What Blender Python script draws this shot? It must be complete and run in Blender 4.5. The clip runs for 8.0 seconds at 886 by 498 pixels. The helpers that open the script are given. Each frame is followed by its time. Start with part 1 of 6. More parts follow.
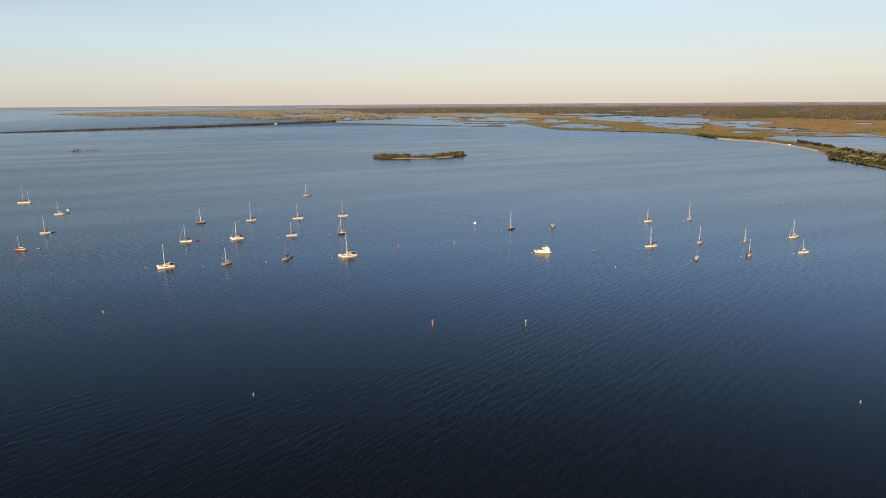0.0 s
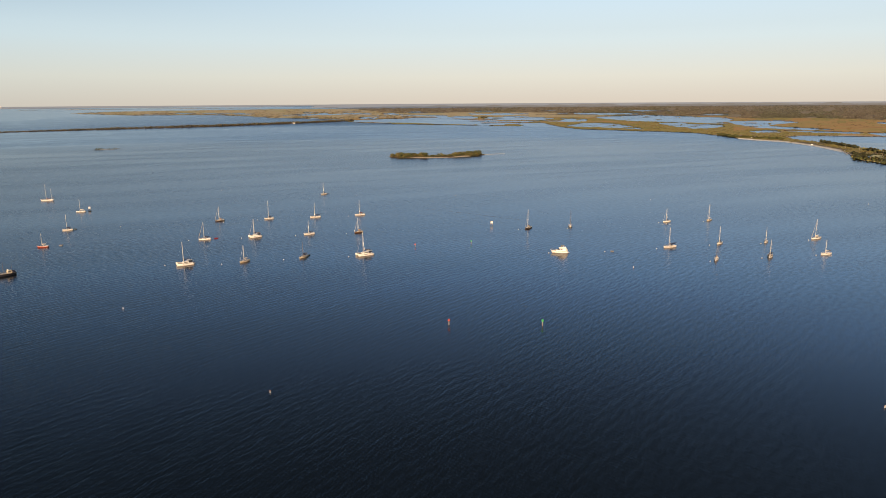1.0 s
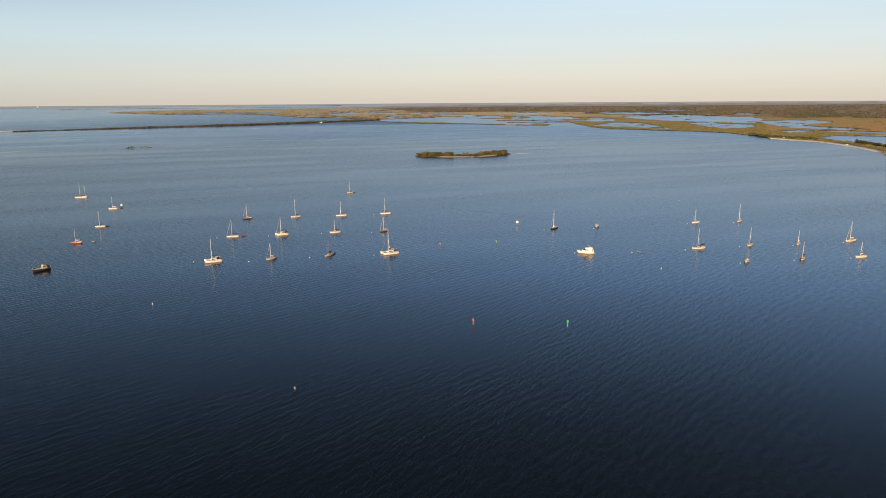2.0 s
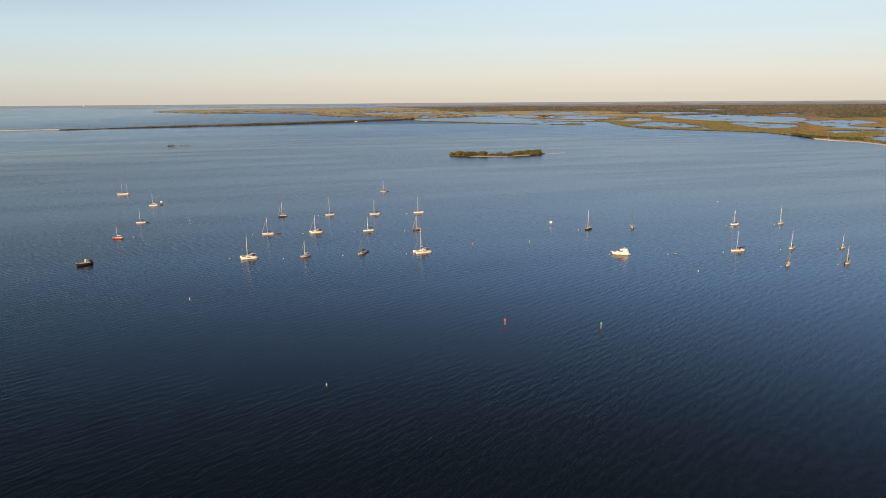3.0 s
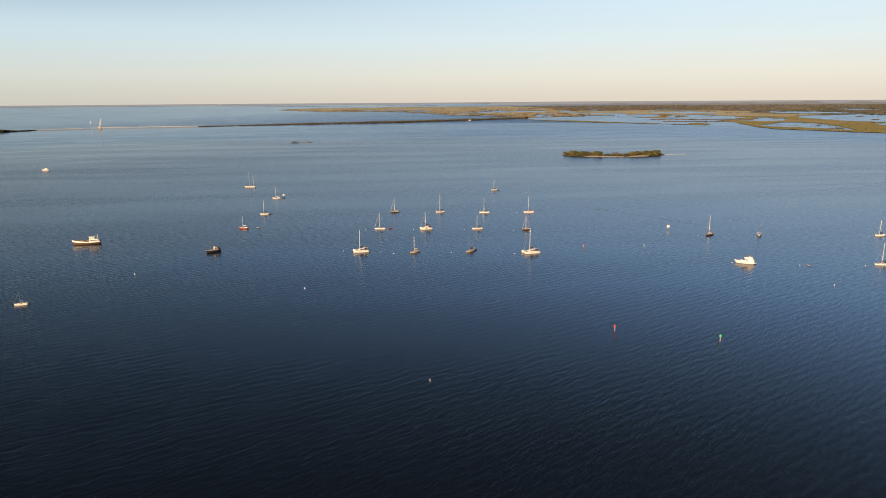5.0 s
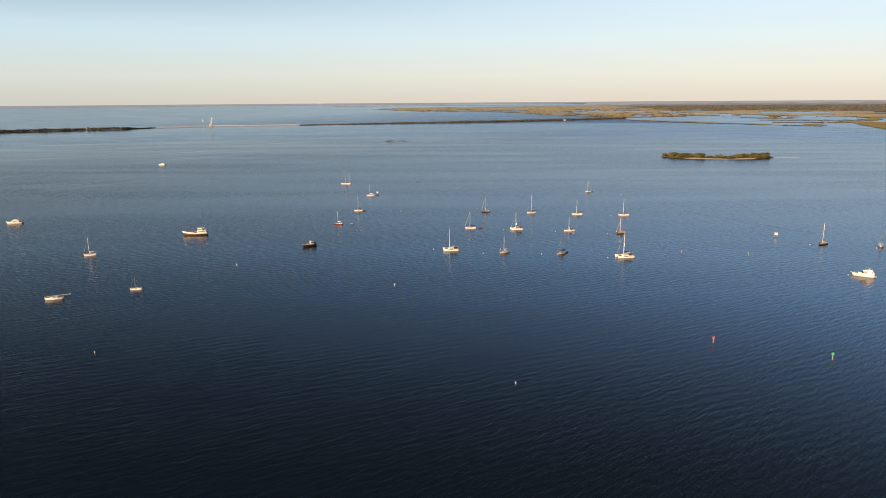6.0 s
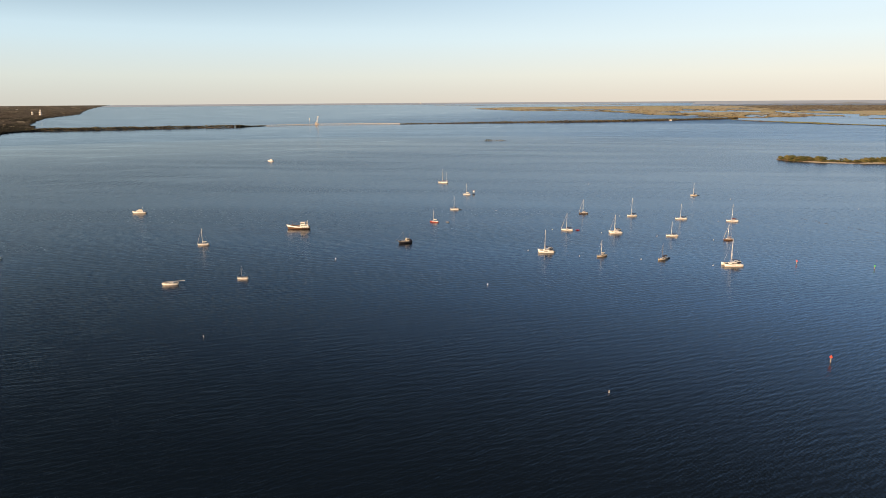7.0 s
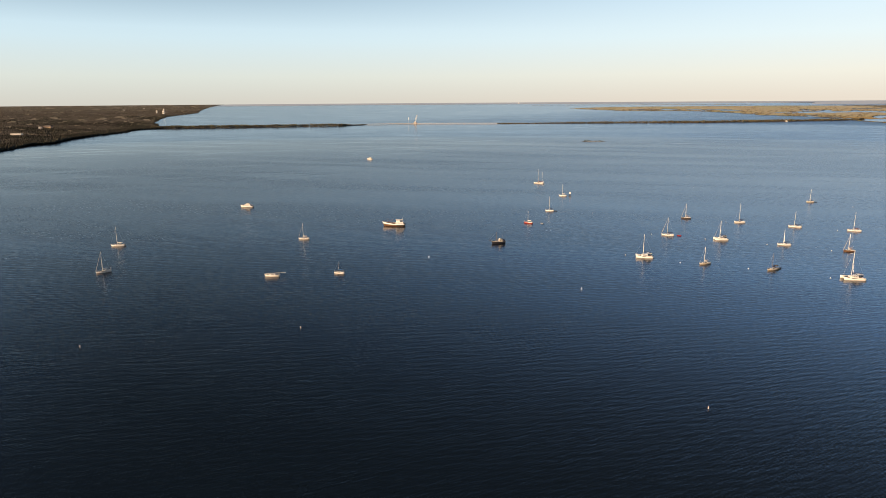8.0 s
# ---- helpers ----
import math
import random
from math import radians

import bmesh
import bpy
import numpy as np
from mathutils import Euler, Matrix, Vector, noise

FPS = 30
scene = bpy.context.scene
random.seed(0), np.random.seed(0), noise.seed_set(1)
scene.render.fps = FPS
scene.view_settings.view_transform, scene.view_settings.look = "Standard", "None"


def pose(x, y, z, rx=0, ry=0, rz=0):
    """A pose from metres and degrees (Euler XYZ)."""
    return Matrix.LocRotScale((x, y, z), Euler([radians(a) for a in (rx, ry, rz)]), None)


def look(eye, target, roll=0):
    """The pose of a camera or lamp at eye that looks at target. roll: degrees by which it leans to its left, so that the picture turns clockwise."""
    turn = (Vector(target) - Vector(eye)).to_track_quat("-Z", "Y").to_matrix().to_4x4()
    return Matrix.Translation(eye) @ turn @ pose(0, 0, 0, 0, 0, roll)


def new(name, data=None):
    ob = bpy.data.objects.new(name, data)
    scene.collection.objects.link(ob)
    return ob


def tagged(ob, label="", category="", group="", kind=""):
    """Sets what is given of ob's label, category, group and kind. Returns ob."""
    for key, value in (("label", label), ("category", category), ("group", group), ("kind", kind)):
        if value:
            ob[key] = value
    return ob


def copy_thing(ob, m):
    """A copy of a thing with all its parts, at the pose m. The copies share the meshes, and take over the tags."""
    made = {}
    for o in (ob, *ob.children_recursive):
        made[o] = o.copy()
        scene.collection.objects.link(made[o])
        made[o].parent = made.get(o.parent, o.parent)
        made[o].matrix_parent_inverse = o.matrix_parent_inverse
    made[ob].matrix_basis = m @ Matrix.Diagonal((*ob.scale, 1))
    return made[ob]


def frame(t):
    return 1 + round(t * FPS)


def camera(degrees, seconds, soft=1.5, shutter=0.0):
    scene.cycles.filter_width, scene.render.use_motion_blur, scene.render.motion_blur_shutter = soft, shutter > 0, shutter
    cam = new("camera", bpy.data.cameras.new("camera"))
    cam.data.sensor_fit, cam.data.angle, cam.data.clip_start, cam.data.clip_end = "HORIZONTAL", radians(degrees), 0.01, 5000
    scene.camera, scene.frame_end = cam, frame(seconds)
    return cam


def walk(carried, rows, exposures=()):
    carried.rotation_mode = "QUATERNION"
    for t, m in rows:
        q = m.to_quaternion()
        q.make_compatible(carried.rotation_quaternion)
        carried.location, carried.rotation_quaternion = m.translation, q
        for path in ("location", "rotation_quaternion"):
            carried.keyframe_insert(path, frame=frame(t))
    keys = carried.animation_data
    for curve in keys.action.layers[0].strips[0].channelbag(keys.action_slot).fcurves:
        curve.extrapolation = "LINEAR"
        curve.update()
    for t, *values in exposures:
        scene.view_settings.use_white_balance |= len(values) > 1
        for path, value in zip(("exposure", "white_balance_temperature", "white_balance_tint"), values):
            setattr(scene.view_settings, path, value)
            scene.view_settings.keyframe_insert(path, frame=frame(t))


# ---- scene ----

# ---------------------------------------------------------------- camera and walk
cam = camera(69.16, 8.0, 0.5)
PATH = [
    (0.0, 0.00, 0.00, 100.00, -12.92, 0.32, 0.00),
    (0.5, -0.10, 0.27, 99.83, -12.94, 0.32, 0.54),
    (1.0, -0.14, 0.52, 99.70, -12.96, 0.30, 1.51),
    (1.5, -0.12, 0.76, 99.57, -12.98, 0.31, 2.59),
    (3.0, 0.01, 1.71, 99.17, -13.03, 0.32, 6.79),
    (3.5, 0.01, 2.16, 99.03, -13.04, 0.32, 8.57),
    (4.0, -0.05, 2.69, 98.90, -13.06, 0.33, 10.52),
    (5.5, -0.57, 4.73, 98.54, -13.06, 0.35, 20.65),
    (6.0, -0.86, 5.49, 98.44, -13.05, 0.36, 24.88),
    (6.5, -1.19, 6.26, 98.36, -13.05, 0.35, 29.20),
    (7.0, -1.54, 6.99, 98.31, -13.05, 0.36, 33.51),
    (7.5, -1.90, 7.64, 98.30, -13.04, 0.37, 37.84),
    (8.0, -2.24, 8.15, 98.32, -13.03, 0.37, 42.01),
]
walk(cam, [(t, pose(x, y, z, 90 + pitch, lean, yaw)) for t, x, y, z, pitch, lean, yaw in PATH], ((0.0, 0.65, 6500, 10), (3.5, 0.67, 6500, 10), (8.0, 0.91, 6500, 10)))

# ---------------------------------------------------------------- sky and sun
SUN_BEARING, SUN_UP = 164.0, 12.0        # bearings run anticlockwise from +y
world = bpy.data.worlds.new("evening_sky")
world.use_nodes = True
scene.world = world
wn, wl = world.node_tree.nodes, world.node_tree.links
wn.clear()
sky = wn.new("ShaderNodeTexSky")
sky.sky_type = "NISHITA"
sky.sun_disc = False
sky.sun_elevation = radians(SUN_UP)
sky.sun_rotation = radians(-SUN_BEARING)
sky.altitude = 50
sky.air_density, sky.dust_density, sky.ozone_density = 1.0, 1.6, 1.5
# thin evening haze: cream at the horizon, pale above it, then deepening blue
coord, split, ramp = wn.new("ShaderNodeTexCoord"), wn.new("ShaderNodeSeparateXYZ"), wn.new("ShaderNodeValToRGB")
wl.new(coord.outputs["Generated"], split.inputs[0])
wl.new(split.outputs["Z"], ramp.inputs["Fac"])
stops = ((0.0, (0.78, 0.69, 0.575)), (0.035, (0.84, 0.81, 0.70)), (0.085, (0.76, 0.86, 0.87)), (0.145, (0.63, 0.785, 0.885)),
         (0.165, (0.52, 0.81, 1.13)), (0.19, (0.47, 0.84, 1.28)), (0.25, (0.43, 0.79, 1.37)), (0.31, (0.285, 0.515, 0.97)), (0.41, (0.120, 0.185, 0.305)), (0.53, (0.064, 0.075, 0.103)), (0.70, (0.038, 0.041, 0.054)), (1.0, (0.027, 0.028, 0.035)))
for i, (at, c) in enumerate(stops):
    e = ramp.color_ramp.elements[i] if i < 2 else ramp.color_ramp.elements.new(at)
    e.position, e.color = at, (*c, 1)
dim = wn.new("ShaderNodeMix")
dim.data_type, dim.blend_type = "RGBA", "MIX"
dim.inputs["Factor"].default_value = 0.95
scale_sky = wn.new("ShaderNodeVectorMath")
scale_sky.operation = "SCALE"
scale_sky.inputs["Scale"].default_value = 0.12
wl.new(sky.outputs[0], scale_sky.inputs[0])
wl.new(scale_sky.outputs[0], dim.inputs["A"])
# the upper sky is deepest square to the sun, as a clear evening sky is
side, high, square, deep = (wn.new("ShaderNodeMath"), wn.new("ShaderNodeMapRange"), wn.new("ShaderNodeMapRange"), wn.new("ShaderNodeMix"))
facing = wn.new("ShaderNodeVectorMath")
facing.operation = "DOT_PRODUCT"
sb, su = radians(SUN_BEARING), radians(SUN_UP)
facing.inputs[1].default_value = (-math.sin(sb) * math.cos(su), math.cos(sb) * math.cos(su), math.sin(su))
wl.new(coord.outputs["Generated"], facing.inputs[0])
side.operation = "MULTIPLY"
wl.new(facing.outputs["Value"], side.inputs[0])
wl.new(facing.outputs["Value"], side.inputs[1])
square.inputs["To Min"].default_value, square.inputs["To Max"].default_value = 0.08, 1.42
bend = wn.new("ShaderNodeMath")
bend.operation = "POWER"
bend.inputs[1].default_value = 0.82
wl.new(side.outputs[0], bend.inputs[0])
wl.new(bend.outputs[0], square.inputs["Value"])
high.inputs["From Min"].default_value, high.inputs["From Max"].default_value = 0.10, 0.25
wl.new(split.outputs["Z"], high.inputs["Value"])
deep.inputs["A"].default_value = 1.0
wl.new(high.outputs[0], deep.inputs["Factor"])
wl.new(square.outputs[0], deep.inputs["B"])
tone = wn.new("ShaderNodeVectorMath")
tone.operation = "SCALE"
wl.new(ramp.outputs["Color"], tone.inputs[0])
wl.new(deep.outputs[0], tone.inputs["Scale"])
# and a little less red there, all the way down
cool = wn.new("ShaderNodeMix")
cool.data_type = "RGBA"
cool.inputs["A"].default_value, cool.inputs["B"].default_value = (0.77, 0.845, 0.90, 1), (1.01, 1.0, 1.0, 1)
wl.new(side.outputs[0], cool.inputs["Factor"])
cooled = wn.new("ShaderNodeVectorMath")
cooled.operation = "MULTIPLY"
wl.new(tone.outputs[0], cooled.inputs[0])
wl.new(cool.outputs["Result"], cooled.inputs[1])
wl.new(cooled.outputs[0], dim.inputs["B"])
back = wn.new("ShaderNodeBackground")
back.inputs["Strength"].default_value = 0.62
out = wn.new("ShaderNodeOutputWorld")
wl.new(dim.outputs["Result"], back.inputs["Color"])
wl.new(back.outputs[0], out.inputs["Surface"])

sun = new("sun", bpy.data.lights.new("sun", "SUN"))
sun.data.energy, sun.data.angle, sun.data.color = 5.0, radians(0.6), (1.0, 0.69, 0.42)
sun.matrix_world = look((-300 * math.sin(sb) * math.cos(su), 300 * math.cos(sb) * math.cos(su), 300 * math.sin(su)), (0, 0, 0))


# ---------------------------------------------------------------- materials
def material(name, color, rough=0.6, metal=0.0, vary=0.12, scale=3.0, dirt=None, dirt_at=0.62, bump=0.0, bump_scale=20.0, island=0.0, spec=0.5):
    """Principled surface with grain at two scales, a stain colour, fine relief and a change from piece to piece."""
    m = bpy.data.materials.new(name)
    m.use_nodes = True
    n, l = m.node_tree.nodes, m.node_tree.links
    p = n["Principled BSDF"]
    p.inputs["Roughness"].default_value, p.inputs["Metallic"].default_value = rough, metal
    p.inputs["Specular IOR Level"].default_value = spec
    tc = n.new("ShaderNodeTexCoord")
    n1, n2 = n.new("ShaderNodeTexNoise"), n.new("ShaderNodeTexNoise")
    n1.inputs["Scale"].default_value, n1.inputs["Detail"].default_value = scale, 5
    n2.inputs["Scale"].default_value, n2.inputs["Detail"].default_value = scale * 7.3, 3
    for q in (n1, n2):
        l.new(tc.outputs["Object"], q.inputs["Vector"])
    add = n.new("ShaderNodeMath")
    add.operation = "MULTIPLY_ADD"
    add.inputs[1].default_value = 0.4
    l.new(n2.outputs["Fac"], add.inputs[0])
    l.new(n1.outputs["Fac"], add.inputs[2])
    r = n.new("ShaderNodeMapRange")
    r.inputs["From Min"].default_value, r.inputs["From Max"].default_value = 0.4, 1.0
    r.inputs["To Min"].default_value, r.inputs["To Max"].default_value = 1 - vary, 1 + vary
    l.new(add.outputs[0], r.inputs["Value"])
    hsv = n.new("ShaderNodeHueSaturation")
    hsv.inputs["Color"].default_value = (*color, 1)
    last = r.outputs[0]
    if island:
        g = n.new("ShaderNodeNewGeometry")
        r2 = n.new("ShaderNodeMapRange")
        r2.inputs["To Min"].default_value, r2.inputs["To Max"].default_value = 1 - island, 1 + island
        l.new(g.outputs["Random Per Island"], r2.inputs["Value"])
        mul = n.new("ShaderNodeMath")
        mul.operation = "MULTIPLY"
        l.new(last, mul.inputs[0])
        l.new(r2.outputs[0], mul.inputs[1])
        last = mul.outputs[0]
        hue = n.new("ShaderNodeMapRange")
        hue.inputs["To Min"].default_value, hue.inputs["To Max"].default_value = 0.5 - island * 0.07, 0.5 + island * 0.04
        l.new(g.outputs["Random Per Island"], hue.inputs["Value"])
        l.new(hue.outputs[0], hsv.inputs["Hue"])
    l.new(last, hsv.inputs["Value"])
    col = hsv.outputs[0]
    if dirt:
        mix = n.new("ShaderNodeMix")
        mix.data_type = "RGBA"
        ramp = n.new("ShaderNodeMapRange")
        ramp.inputs["From Min"].default_value, ramp.inputs["From Max"].default_value = dirt_at - 0.1, dirt_at + 0.1
        l.new(n1.outputs["Fac"], ramp.inputs["Value"])
        l.new(ramp.outputs[0], mix.inputs["Factor"])
        l.new(col, mix.inputs["A"])
        mix.inputs["B"].default_value = (*dirt, 1)
        col = mix.outputs["Result"]
    l.new(col, p.inputs["Base Color"])
    if bump:
        b, nb = n.new("ShaderNodeBump"), n.new("ShaderNodeTexNoise")
        nb.inputs["Scale"].default_value = bump_scale
        l.new(tc.outputs["Object"], nb.inputs["Vector"])
        l.new(nb.outputs["Fac"], b.inputs["Height"])
        b.inputs["Strength"].default_value, b.inputs["Distance"].default_value = 0.6, bump
        l.new(b.outputs[0], p.inputs["Normal"])
    return m


def water_material():
    """Dark water whose surface tilts with several trains of wind ripples."""
    m = bpy.data.materials.new("lagoon_water")
    m.use_nodes = True
    n, l = m.node_tree.nodes, m.node_tree.links
    p = n["Principled BSDF"]
    p.inputs["Base Color"].default_value = (0.006, 0.012, 0.021, 1)
    p.inputs["IOR"].default_value = 1.333
    geo = n.new("ShaderNodeNewGeometry")

    def noise_at(turn, sx, sy, scale, detail):
        mp = n.new("ShaderNodeMapping")
        mp.vector_type = "TEXTURE"
        mp.inputs["Rotation"].default_value = (0, 0, radians(turn))
        mp.inputs["Scale"].default_value = (sx, sy, 1)
        l.new(geo.outputs["Position"], mp.inputs["Vector"])
        t = n.new("ShaderNodeTexNoise")
        t.inputs["Scale"].default_value, t.inputs["Detail"].default_value = scale, detail
        l.new(mp.outputs[0], t.inputs["Vector"])
        return t

    # gusts and calmer lanes: wide patches in which the ripples are steeper or flatter
    gust = noise_at(20, 260.0, 70.0, 1.0, 3)
    gr = n.new("ShaderNodeMapRange")
    gr.inputs["From Min"].default_value, gr.inputs["From Max"].default_value = 0.3, 0.7
    gr.inputs["To Min"].default_value, gr.inputs["To Max"].default_value = 0.92, 1.10
    l.new(gust.outputs["Fac"], gr.inputs["Value"])
    lane = noise_at(24, 520.0, 75.0, 1.0, 5)
    lr = n.new("ShaderNodeMapRange")
    lr.inputs["From Min"].default_value, lr.inputs["From Max"].default_value = 0.34, 0.56
    lr.inputs["To Min"].default_value, lr.inputs["To Max"].default_value = 0.195, 0.225
    l.new(lane.outputs["Fac"], lr.inputs["Value"])
    # the water lies calmer in the lee of the western shore
    off = n.new("ShaderNodeVectorMath")
    off.operation = "DOT_PRODUCT"
    off.inputs[1].default_value = (-math.sin(radians(76)), math.cos(radians(76)), 0)
    l.new(geo.outputs["Position"], off.inputs[0])
    lee = n.new("ShaderNodeMapRange")
    lee.inputs["From Min"].default_value, lee.inputs["From Max"].default_value = 900, 2300
    lee.inputs["To Min"].default_value, lee.inputs["To Max"].default_value = 1.0, 0.5
    l.new(off.outputs["Value"], lee.inputs["Value"])
    # long thin slicks lie across it
    slick = noise_at(66, 300.0, 20.0, 1.0, 4)
    near_lee = n.new("ShaderNodeMapRange")
    near_lee.inputs["From Min"].default_value, near_lee.inputs["From Max"].default_value = 450, 1300
    near_lee.inputs["To Min"].default_value, near_lee.inputs["To Max"].default_value = 0.0, 1.0
    l.new(off.outputs["Value"], near_lee.inputs["Value"])
    film = n.new("ShaderNodeMapRange")
    film.inputs["From Min"].default_value, film.inputs["From Max"].default_value = 0.57, 0.76
    l.new(slick.outputs["Fac"], film.inputs["Value"])
    calm = n.new("ShaderNodeMath")
    calm.operation = "MULTIPLY"
    l.new(film.outputs[0], calm.inputs[0])
    l.new(near_lee.outputs[0], calm.inputs[1])
    flat = n.new("ShaderNodeMapRange")
    flat.inputs["To Min"].default_value, flat.inputs["To Max"].default_value = 1.0, 0.6
    l.new(calm.outputs[0], flat.inputs["Value"])
    # windier water lies beyond the causeway
    reach = n.new("ShaderNodeVectorMath")
    reach.operation = "LENGTH"
    l.new(geo.outputs["Position"], reach.inputs[0])
    open_water = n.new("ShaderNodeMapRange")
    open_water.inputs["From Min"].default_value, open_water.inputs["From Max"].default_value = 2300, 2420
    open_water.inputs["To Min"].default_value, open_water.inputs["To Max"].default_value = 0.0, 0.5
    l.new(reach.outputs["Value"], open_water.inputs["Value"])
    farther = n.new("ShaderNodeMapRange")
    farther.inputs["From Min"].default_value, farther.inputs["From Max"].default_value = 350, 1100
    farther.inputs["To Min"].default_value, farther.inputs["To Max"].default_value = 1.0, 1.16
    l.new(reach.outputs["Value"], farther.inputs["Value"])
    fetch = n.new("ShaderNodeMath")
    l.new(open_water.outputs[0], fetch.inputs[0])
    l.new(farther.outputs[0], fetch.inputs[1])
    shelter = n.new("ShaderNodeMath")
    shelter.operation = "MULTIPLY"
    l.new(lee.outputs[0], shelter.inputs[0])
    l.new(flat.outputs[0], shelter.inputs[1])
    still = n.new("ShaderNodeMath")
    still.operation = "MULTIPLY"
    windy = n.new("ShaderNodeMath")
    windy.operation = "MULTIPLY"
    l.new(lr.outputs[0], windy.inputs[0])
    l.new(fetch.outputs[0], windy.inputs[1])
    l.new(windy.outputs[0], still.inputs[0])
    l.new(shelter.outputs[0], still.inputs[1])
    # cat's paws: small patches of finer and coarser ripple
    paw = noise_at(40, 4.0, 2.4, 1.0, 4)
    pw = n.new("ShaderNodeMapRange")
    pw.inputs["From Min"].default_value, pw.inputs["From Max"].default_value = 0.35, 0.65
    pw.inputs["To Min"].default_value, pw.inputs["To Max"].default_value = 0.82, 1.18
    l.new(paw.outputs["Fac"], pw.inputs["Value"])
    fine = n.new("ShaderNodeMath")
    fine.operation = "MULTIPLY"
    l.new(still.outputs[0], fine.inputs[0])
    l.new(pw.outputs[0], fine.inputs[1])
    l.new(fine.outputs[0], p.inputs["Roughness"])
    force = n.new("ShaderNodeMath")
    force.operation = "MULTIPLY"
    l.new(gr.outputs[0], force.inputs[0])
    l.new(shelter.outputs[0], force.inputs[1])
    # the short ripples are raised by the breeze near the moorings and die away farther out
    breeze = n.new("ShaderNodeMapRange")
    breeze.inputs["From Min"].default_value, breeze.inputs["From Max"].default_value = 200, 520
    breeze.inputs["To Min"].default_value, breeze.inputs["To Max"].default_value = 1.0, 0.15
    l.new(reach.outputs["Value"], breeze.inputs["Value"])
    short = n.new("ShaderNodeMath")
    short.operation = "MULTIPLY"
    l.new(force.outputs[0], short.inputs[0])
    l.new(breeze.outputs[0], short.inputs[1])
    swell = n.new("ShaderNodeMapRange")
    swell.inputs["From Min"].default_value, swell.inputs["From Max"].default_value = 550, 1300
    swell.inputs["To Min"].default_value, swell.inputs["To Max"].default_value = 1.0, 0.3
    l.new(reach.outputs["Value"], swell.inputs["Value"])
    long_ = n.new("ShaderNodeMath")
    long_.operation = "MULTIPLY"
    l.new(force.outputs[0], long_.inputs[0])
    l.new(swell.outputs[0], long_.inputs[1])
    # patches in which one train or another dies down
    total = None
    for i, (turn, length, wander, steep, fleck) in enumerate(RIPPLES):
        mp = n.new("ShaderNodeMapping")
        mp.vector_type = "TEXTURE"
        mp.inputs["Rotation"].default_value = (0, 0, radians(turn))
        l.new(geo.outputs["Position"], mp.inputs["Vector"])
        t = n.new("ShaderNodeTexWave")
        t.wave_type, t.bands_direction, t.wave_profile = "BANDS", "Y", "SIN"
        t.inputs["Scale"].default_value = 0.314 / length
        t.inputs["Distortion"].default_value = wander
        t.inputs["Detail"].default_value, t.inputs["Detail Scale"].default_value = 2.0, 1.1
        l.new(mp.outputs[0], t.inputs["Vector"])
        c = n.new("ShaderNodeMath")
        c.operation = "SUBTRACT"
        c.inputs[1].default_value = 0.5
        l.new(t.outputs["Fac"], c.inputs[0])
        patch = noise_at(turn + 15, 34.0 - 5 * i, 16.0 - 2.5 * i, 1.0, 2)
        pr = n.new("ShaderNodeMapRange")
        pr.inputs["From Min"].default_value, pr.inputs["From Max"].default_value = 0.35, 0.65
        pr.inputs["To Min"].default_value, pr.inputs["To Max"].default_value = 0.5, 1.1
        l.new(patch.outputs["Fac"], pr.inputs["Value"])
        grain = noise_at(turn, fleck * 2.6, fleck, 1.0, 2)
        gc = n.new("ShaderNodeMapRange")
        gc.clamp = False
        gc.inputs["To Min"].default_value, gc.inputs["To Max"].default_value = -0.65, 0.65
        l.new(grain.outputs["Fac"], gc.inputs["Value"])
        both = n.new("ShaderNodeMath")
        both.operation = "MULTIPLY_ADD"
        l.new(c.outputs[0], both.inputs[0])
        l.new(pr.outputs[0], both.inputs[1])
        l.new(gc.outputs[0], both.inputs[2])
        k = n.new("ShaderNodeMath")
        k.operation = "MULTIPLY"
        l.new(both.outputs[0], k.inputs[0])
        l.new((short if length < 2 else long_).outputs[0], k.inputs[1])
        v = n.new("ShaderNodeVectorMath")
        v.operation = "SCALE"
        v.inputs[0].default_value = (-math.sin(radians(turn)) * steep, math.cos(radians(turn)) * steep, 0)
        l.new(k.outputs[0], v.inputs["Scale"])
        if total:
            a = n.new("ShaderNodeVectorMath")
            l.new(total, a.inputs[0])
            l.new(v.outputs[0], a.inputs[1])
            total = a.outputs[0]
        else:
            total = v.outputs[0]
    tilt = n.new("ShaderNodeVectorMath")
    l.new(total, tilt.inputs[0])
    l.new(geo.outputs["Normal"], tilt.inputs[1])
    unit = n.new("ShaderNodeVectorMath")
    unit.operation = "NORMALIZE"
    l.new(tilt.outputs[0], unit.inputs[0])
    l.new(unit.outputs[0], p.inputs["Normal"])
    return m


# trains of ripples: bearing of the crests, length, wander, steepness, size of the flecks
RIPPLES = ((46, 4.2, 4.5, 0.033, 1.1), (57, 2.3, 6.5, 0.060, 0.55), (67, 1.2, 6.5, 0.106, 0.34), (-40, 1.3, 7.0, 0.055, 0.36), (74, 0.7, 7.5, 0.09, 0.22))
WATER = water_material()


